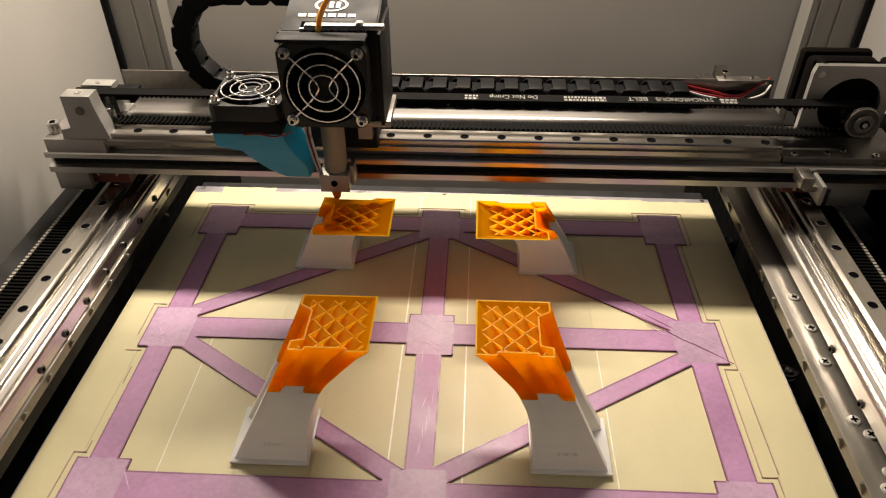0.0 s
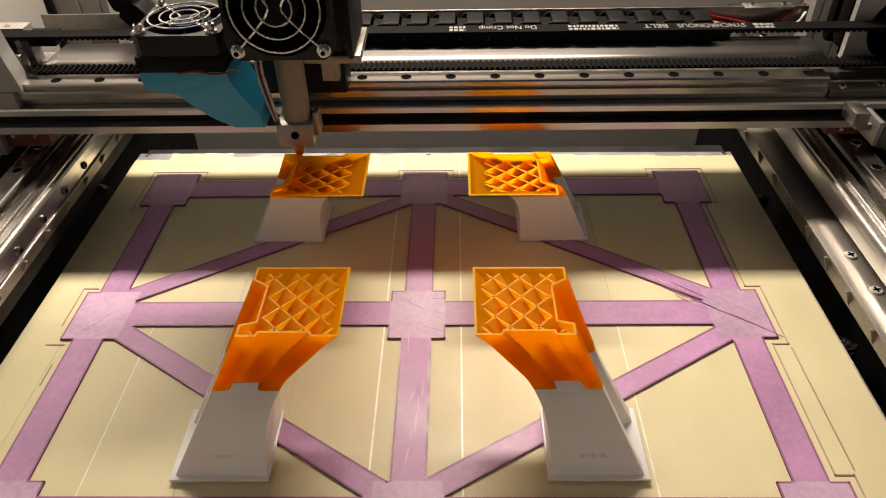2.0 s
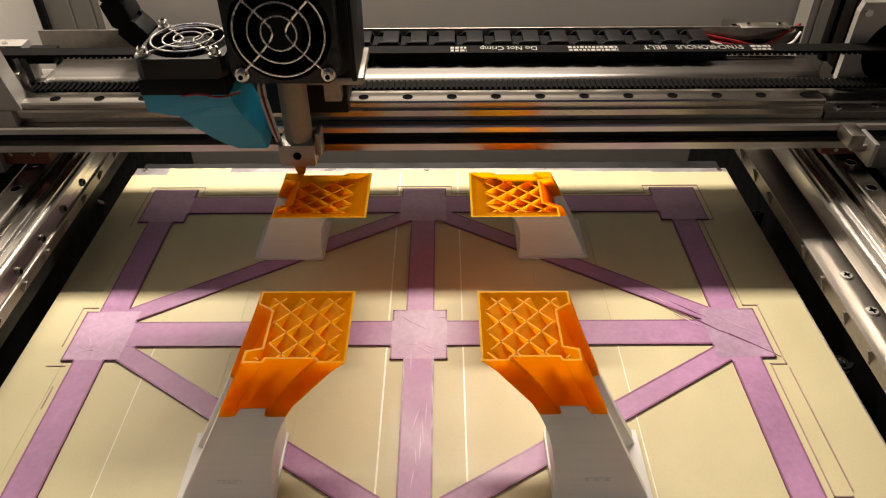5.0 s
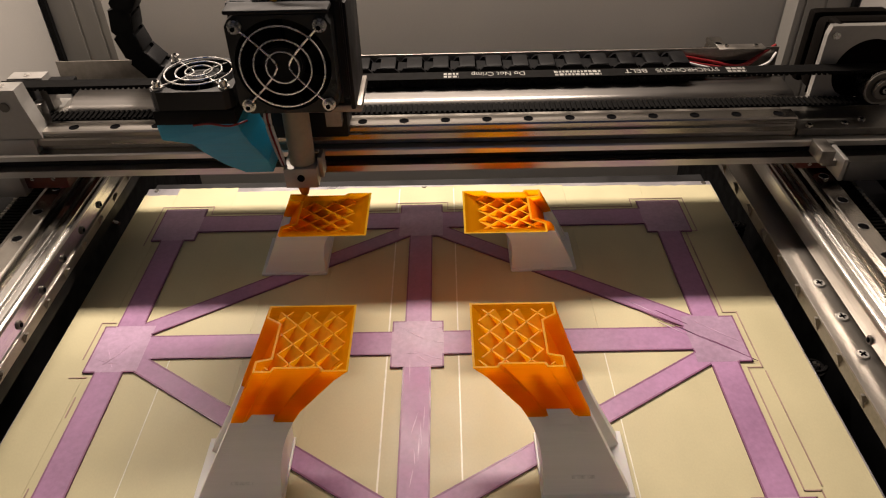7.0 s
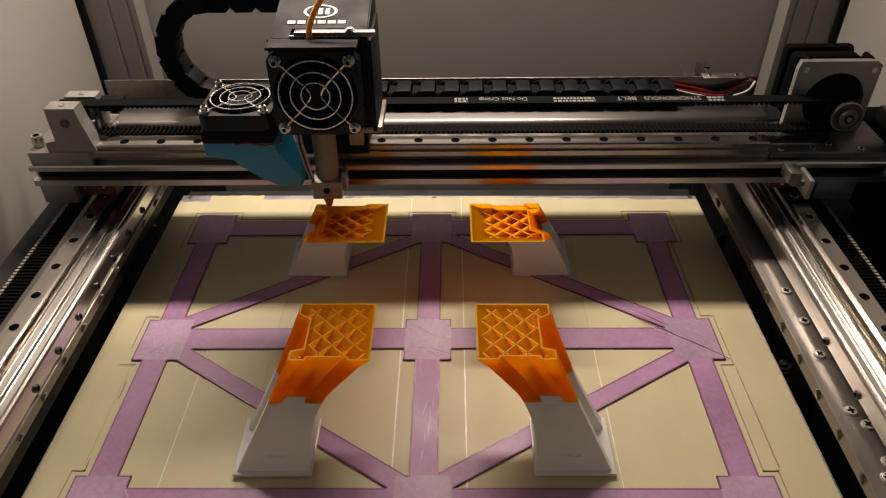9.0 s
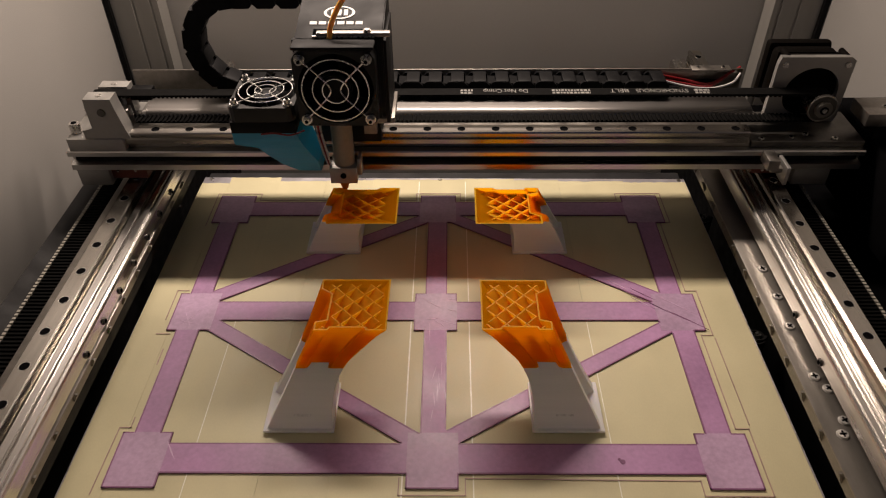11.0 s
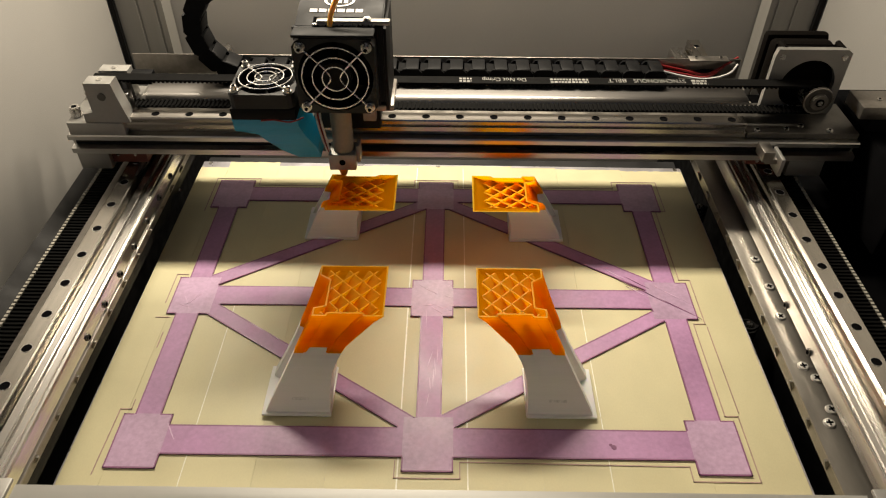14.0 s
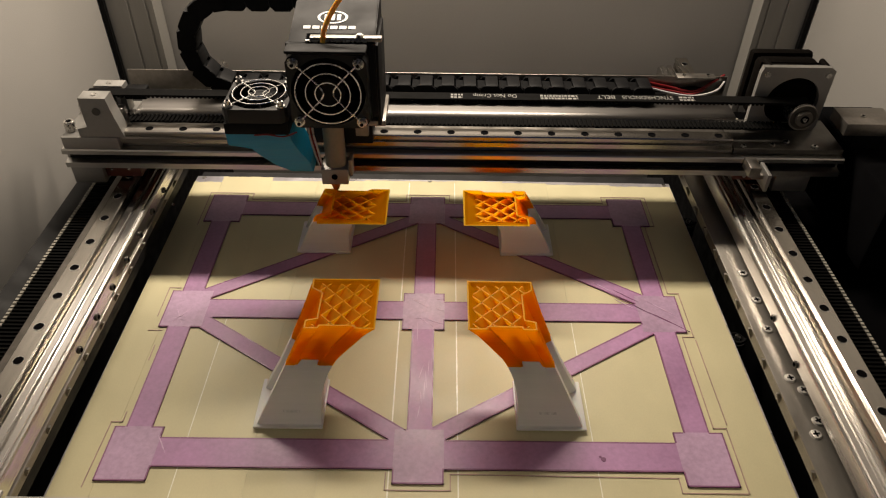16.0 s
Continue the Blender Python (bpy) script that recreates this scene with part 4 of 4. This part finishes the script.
def link_mesh():
    bm = bmesh.new()
    L, w, h = 0.0152, 0.0170, 0.0120
    for y in (-w / 2, w / 2 - 0.0022):
        prism(bm, [(-L / 2, -h / 2 + 0.002), (-L / 2 + 0.002, -h / 2), (L / 2 - 0.002, -h / 2), (L / 2, -h / 2 + 0.002), (L / 2, h / 2 - 0.003), (L / 2 - 0.003, h / 2), (-L / 2 + 0.002, h / 2), (-L / 2, h / 2 - 0.002)], "y", y, y + 0.0022)
    box(bm, -L / 2 + 0.0035, L / 2 - 0.0025, -w / 2 + 0.0004, w / 2 - 0.0004, h / 2 - 0.0020, h / 2 + 0.0004, bevel=0.0003)
    box(bm, -L / 2 + 0.0010, L / 2 - 0.0045, -w / 2 + 0.0004, w / 2 - 0.0004, -h / 2 - 0.0003, -h / 2 + 0.0016, bevel=0.0003)
    box(bm, -L / 2 - 0.0020, -L / 2 + 0.004, -w / 2 + 0.0024, w / 2 - 0.0024, -h / 2 + 0.002, h / 2 - 0.0022)
    return mesh_of("chain_link", bm, M_BLACK, True)


LINK = link_mesh()
cy, r = 0.1470, 0.0325
zc = 0.0832 + r
route = [(0.158 - 0.0158 * k, 0.0832, 0) for k in range(19)]
xl = route[-1][0]
steps = 7
for k in range(1, steps + 1):
    a = -math.pi / 2 - math.pi * k / (steps + 0.4)
    route.append((xl - 0.006 + r * math.cos(a), zc + r * math.sin(a), -(a + math.pi / 2)))
for k in range(5):
    route.append((xl - 0.001 + 0.0158 * k, zc + r, math.pi))
for x, z, a in route:
    piece("chain_link", LINK, chain, Matrix.Translation((x, cy, z)) @ Matrix.Rotation(a, 4, "Y"))
part("end_bracket", B(0.1580, 0.1760, 0.1420, 0.1560, 0.0770, 0.0815, bevel=0.001), M_BLACK, chain)

wl = thing("wire_loom", (0.1815, 0.1490, 0.0825), "red and white motor wires leaving the cable chain", "wires")
part("white_wire", tube(bmesh.new(), spline([(0.1576, 0.1470, 0.0875), (0.1767, 0.1450, 0.0830), (0.1958, 0.1440, 0.0810), (0.2120, 0.1470, 0.0835), (0.2197, 0.1540, 0.0875)]), 0.0008), M_WIRE_W, wl, "white wire")
part("red_wire", tube(bmesh.new(), spline([(0.1604, 0.1530, 0.0875), (0.1795, 0.1520, 0.0840), (0.1967, 0.1490, 0.0820), (0.2101, 0.1540, 0.0865), (0.2206, 0.1590, 0.0905)]), 0.0009), M_RED, wl, "red wire")
part("red_wire", tube(bmesh.new(), spline([(0.1604, 0.1500, 0.0855), (0.1815, 0.1490, 0.0820), (0.1967, 0.1470, 0.0810), (0.2120, 0.1570, 0.0845), (0.2206, 0.1610, 0.0875)]), 0.0009), M_RED, wl, "red wire")
part("black_sleeve", tube(bmesh.new(), spline([(0.1528, 0.1510, 0.0845), (0.1700, 0.1520, 0.0815), (0.1910, 0.1550, 0.0800), (0.2197, 0.1610, 0.0815)]), 0.0026), M_BLACK, wl, "black cable sleeve")

# ---- print head ----
head = thing("extruder", (-0.056, 0.06, 0.056), "black extruder with two guarded fans and a blue duct", "extruder")
hx0, hx1, hz0, hz1 = -0.0755, -0.0285, 0.1135, 0.1640
FY = 0.035
bm = prism(bmesh.new(), [(FY + 0.0115, 0.1150), (0.098, 0.1150), (0.098, 0.1718), (0.0900, 0.1718), (FY + 0.0115, 0.1612)], "x", hx0 + 0.0015, hx1 + 0.0030)
edges = [e for e in bm.edges]
bmesh.ops.bevel(bm, geom=edges, offset=0.0007, segments=2, affect="EDGES")
hs = part("housing", bm, M_BLACK_SATIN, head, "black satin metal housing")


def top_point(x, y, d=0.0):
    """On the sloping lid of the housing."""
    t = (y - (FY + 0.0115)) / (0.0900 - FY - 0.0115)
    return Vector((x, y, 0.1612 + t * 0.0106 + d))


def lid_shape(name, pts, material, h=0.0003, lab=""):
    bm = bmesh.new()
    f = [bm.verts.new(top_point(x, y, h)) for x, y in pts]
    b = [bm.verts.new(top_point(x, y, -0.0003)) for x, y in pts]
    bm.faces.new(f)
    for i in range(len(pts)):
        bm.faces.new((f[i], b[i], b[(i + 1) % len(pts)], f[(i + 1) % len(pts)]))
    return part(name, bm, material, hs, lab, smooth=False)


# pale emblem: an oval ring, two bars in it and a row of bars below
bm = bmesh.new()
ex, ey = -0.0510, 0.0690
n = 36
for i in range(n):
    a, b = 2 * math.pi * i / n, 2 * math.pi * (i + 1) / n
    q = [top_point(ex + k * 0.0088 * math.cos(t), ey + k * 0.0058 * math.sin(t), 0.0003) for k, t in ((1, a), (1, b), (0.82, b), (0.82, a))]
    bm.faces.new([bm.verts.new(p) for p in q])
part("emblem_ring", bm, M_GREYLOGO, hs, "pale oval emblem ring", smooth=False)
for dx in (-0.0036, 0.0, 0.0036):
    lid_shape("emblem_bar", [(ex + dx - 0.0011, ey - 0.0026), (ex + dx + 0.0011, ey - 0.0026), (ex + dx + 0.0011, ey + 0.0026), (ex + dx - 0.0011, ey + 0.0026)], M_GREYLOGO)
for k in range(6):
    xa = -0.0668 + k * 0.0051
    lid_shape("emblem_bar", [(xa, 0.0585), (xa + 0.0040, 0.0585), (xa + 0.0040, 0.0612), (xa, 0.0612)], M_GREYLOGO)
lid_shape("slot", [(-0.0640, 0.0480), (-0.0340, 0.0480), (-0.0340, 0.0545), (-0.0640, 0.0545)], M_DARK, 0.0002)
lv = part("lever", B(-0.0620, -0.0215, 0.0475, 0.0522, 0.1613, 0.1640, bevel=0.0008), M_STRIP, head, "grey metal feed lever")
part("bolt", C((-0.0340, 0.0495, 0.1644), "z", 0.0022, 0.0020, 16, bevel=0.0005), M_SCREW, lv)
part("edge_strip", B(-0.0640, -0.0300, FY + 0.0118, FY + 0.0135, 0.1613, 0.1624), M_SCREW, head, "bright metal edge")
part("side_plate", B(-0.0262, -0.0240, FY + 0.014, 0.0900, 0.1080, 0.1590, bevel=0.0005), M_BLACK_SATIN, head)
part("mount_plate", B(-0.0560, -0.0225, 0.0600, 0.0950, 0.1010, 0.1050, bevel=0.0006), M_SHEET, head, "zinc mounting plate")
part("carriage", B(-0.0760, -0.0330, 0.0770, 0.0955, 0.0780, 0.1009, bevel=0.0008), M_BLACK_SATIN, head)
part("carriage_block", B(-0.0430, -0.0350, 0.0700, 0.0768, 0.0880, 0.1009), M_SHEET, head)


def fan(parent, centre, axis, half, name, thick, guard_r, n_rings):
    """A square box fan: frame, hub, blades, corner bolts and a wire guard on the side that faces the viewer or up."""
    c = Vector(centre)
    out = Vector((0, -1, 0)) if axis == "y" else Vector((0, 0, 1))
    e1 = Vector((1, 0, 0))
    e2 = Vector((0, 0, 1)) if axis == "y" else Vector((0, 1, 0))
    bm = washer(bmesh.new(), tuple(c), axis, half * 0.93, 0, thick, 56, square=half)
    fr = part(name, bm, M_FRAME, parent, "black plastic fan frame", smooth=False)
    part("hub", C(tuple(c + out * thick * 0.15), axis, half * 0.40, thick * 0.6, 28, bevel=0.0008), M_FAN, fr)
    for k in range(7):
        bm = bmesh.new()
        a = 2 * math.pi * k / 7
        rows = []
        for rr_, tw in ((half * 0.38, 0.10), (half * 0.65, 0.16), (half * 0.90, 0.22)):
            p = []
            for s in (-1, 1):
                ang = a + s * (0.34 - 0.05 * tw) + rr_ * 12
                p.append(c + e1 * rr_ * math.cos(ang) + e2 * rr_ * math.sin(ang) + out * s * thick * 0.28)
            rows.append([bm.verts.new(q) for q in p])
        for q0, q1 in zip(rows, rows[1:]):
            bm.faces.new((q0[0], q0[1], q1[1], q1[0]))
        bmesh.ops.solidify(bm, geom=bm.faces[:], thickness=0.0007)
        part("blade", bm, M_FAN, fr)
    part("back_grid", washer(bmesh.new(), tuple(c - out * thick * 0.45), axis, half * 0.02, half * 0.92, 0.0006), M_DARK, fr)
    gp = c + out * (thick / 2 + 0.0014)
    gd = part("guard", bmesh_guard(gp, axis, e1, e2, out, guard_r, n_rings, half), M_GUARD, fr, "bright steel wire guard")
    for sx in (-1, 1):
        for sz in (-1, 1):
            p = c + (e1 * sx + e2 * sz) * half * 0.80
            b = part("bolt", C(tuple(p + out * (thick / 2 + 0.0024)), axis, half * 0.095, 0.0030, 18, bevel=0.0004), M_SCREW, fr, "steel socket bolt")
            part("washer", C(tuple(p + out * (thick / 2 + 0.0006)), axis, half * 0.135, 0.0010, 18), M_SCREW, fr)
            part("socket", C(tuple(p + out * (thick / 2 + 0.0040)), axis, half * 0.048, 0.0004, 6), M_DARK, b)
    return fr


def bmesh_guard(gp, axis, e1, e2, out, R, n, half):
    bm = bmesh.new()
    w = half * 0.020
    radii = [half * k for k in (0.32, 0.56, 0.82)]
    for rr_ in radii[0:]:
        ring(bm, tuple(gp + out * 0.0004), axis, rr_, w, 48, 6)
    for sx in (-1, 1):
        pts = []
        for sz, seq in ((1, (1.12, 0.6, 0.22)), (-1, (0.22, 0.6, 1.12))):
            for k in seq:
                pts.append(gp - out * 0.0006 + (e1 * sx * (max(k * 0.70, 0.09)) + e2 * sz * (k * 0.70 if k > 0.3 else 0.10)) * half)
        tube(bm, spline(pts, 6), w * 1.05, 6)
    return bm


fan(head, ((hx0 + hx1) / 2, FY + 0.0055, 0.1365), "y", 0.0226, "cooling_fan", 0.0105, 0.0172, 4)
part("fan_shroud", B(hx0, hx1, FY + 0.0109, FY + 0.0140, 0.1128, 0.1611, bevel=0.0006), M_BLACK, head)
part("fan_top", B(hx0 + 0.001, hx1 - 0.001, FY - 0.0002, FY + 0.0108, 0.1592, 0.1615, bevel=0.0012), M_BLACK_SATIN, head, "satin fan top edge")
sf = fan(head, (-0.0965, 0.0545, 0.1205), "z", 0.0190, "part_fan", 0.0090, 0.0146, 4)
part("fan_box", B(-0.1155, -0.0777, 0.0355, 0.0735, 0.1085, 0.1158, bevel=0.0006), M_BLACK, head)
part("fan_lead", tube(bmesh.new(), spline([(-0.098, 0.0350, 0.1085), (-0.090, 0.0335, 0.1100), (-0.081, 0.0340, 0.1085), (-0.074, 0.040, 0.108)]), 0.0005), M_RED, head, "red fan wire")
# blue air duct: wide box under the fan that narrows to a spout by the nozzle
dpts = [(-0.1165, 0.1084), (-0.1160, 0.0990), (-0.1020, 0.0970), (-0.0990, 0.0905), (-0.0910, 0.0815), (-0.0820, 0.0755), (-0.0680, 0.0755), (-0.0690, 0.0845), (-0.0755, 0.0965), (-0.0780, 0.1030), (-0.0780, 0.1084)]
bm = bmesh.new()
F = [bm.verts.new((x, 0.0380 + max(0, 0.1000 - z) * 0.35, z)) for x, z in dpts]
K = [bm.verts.new((x, 0.0690 - max(0, 0.1000 - z) * 0.30, z)) for x, z in dpts]
bm.faces.new(F)
bm.faces.new(K[::-1])
for i in range(len(dpts)):
    bm.faces.new((F[i], K[i], K[(i + 1) % len(dpts)], F[(i + 1) % len(dpts)]))
bmesh.ops.bevel(bm, geom=bm.edges[:], offset=0.0006, segments=1, affect="EDGES")
part("air_duct", bm, M_BLUE, head, "blue printed plastic air duct", smooth=False)
# hot end
part("heat_break", C((-0.0555, 0.0590, 0.0930), "z", 0.0066, 0.0380, 32, bevel=0.0006), M_HEATSINK, head, "sand-coloured metal heat-sink tube")
hb = part("heater_block", B(-0.0645, -0.0475, 0.0510, 0.0670, 0.0630, 0.0745, bevel=0.0005), M_MILL, head, "aluminium heater block")
part("heater_bore", C((-0.0560, 0.0508, 0.0690), "y", 0.0019, 0.0008, 18), M_DARK, hb)
part("thermistor_ear", B(-0.0475, -0.0450, 0.0560, 0.0660, 0.0660, 0.0780, bevel=0.0004), M_MILL, hb)
part("nozzle", C((-0.0570, 0.0590, 0.0588), "z", 0.0020, 0.0084, 18, r2=0.0044), M_BRASS, head, "brass nozzle tip smeared with orange plastic")
for k, (m, dx) in enumerate(((M_WIRE_W, 0), (M_RED, 0.0012), (M_WIRE_W, 0.0024))):
    part("heater_wire", tube(bmesh.new(), spline([(-0.0690 + dx, 0.0560, 0.1120), (-0.0700 + dx, 0.0555, 0.1000), (-0.0680 + dx, 0.0550, 0.0860), (-0.0655 + dx * 0.6, 0.0560, 0.0740)]), 0.0007), m, head, "heater wire")

fil = thing("filament", (-0.054, 0.0475, 0.167), "orange plastic filament strand feeding the extruder", "filament")
part("strand", tube(bmesh.new(), spline([(-0.0545, 0.0468, 0.1612), (-0.0530, 0.0490, 0.1685), (-0.0485, 0.0560, 0.1765), (-0.0400, 0.0650, 0.1860), (-0.0250, 0.0760, 0.1990), (0.0000, 0.0950, 0.2250), (0.0200, 0.1200, 0.3200), (0.0200, 0.1500, 0.4500), (0.0200, 0.1700, 0.6190)]), 0.0015, 8), M_FILAMENT, fil)

# the cross axis stands as a whole at its place along the side rails
for ob in (gan, stop, mot, chain, wl, head, fil):
    ob.location += Vector((0.0, 0.0015, 0.0015))
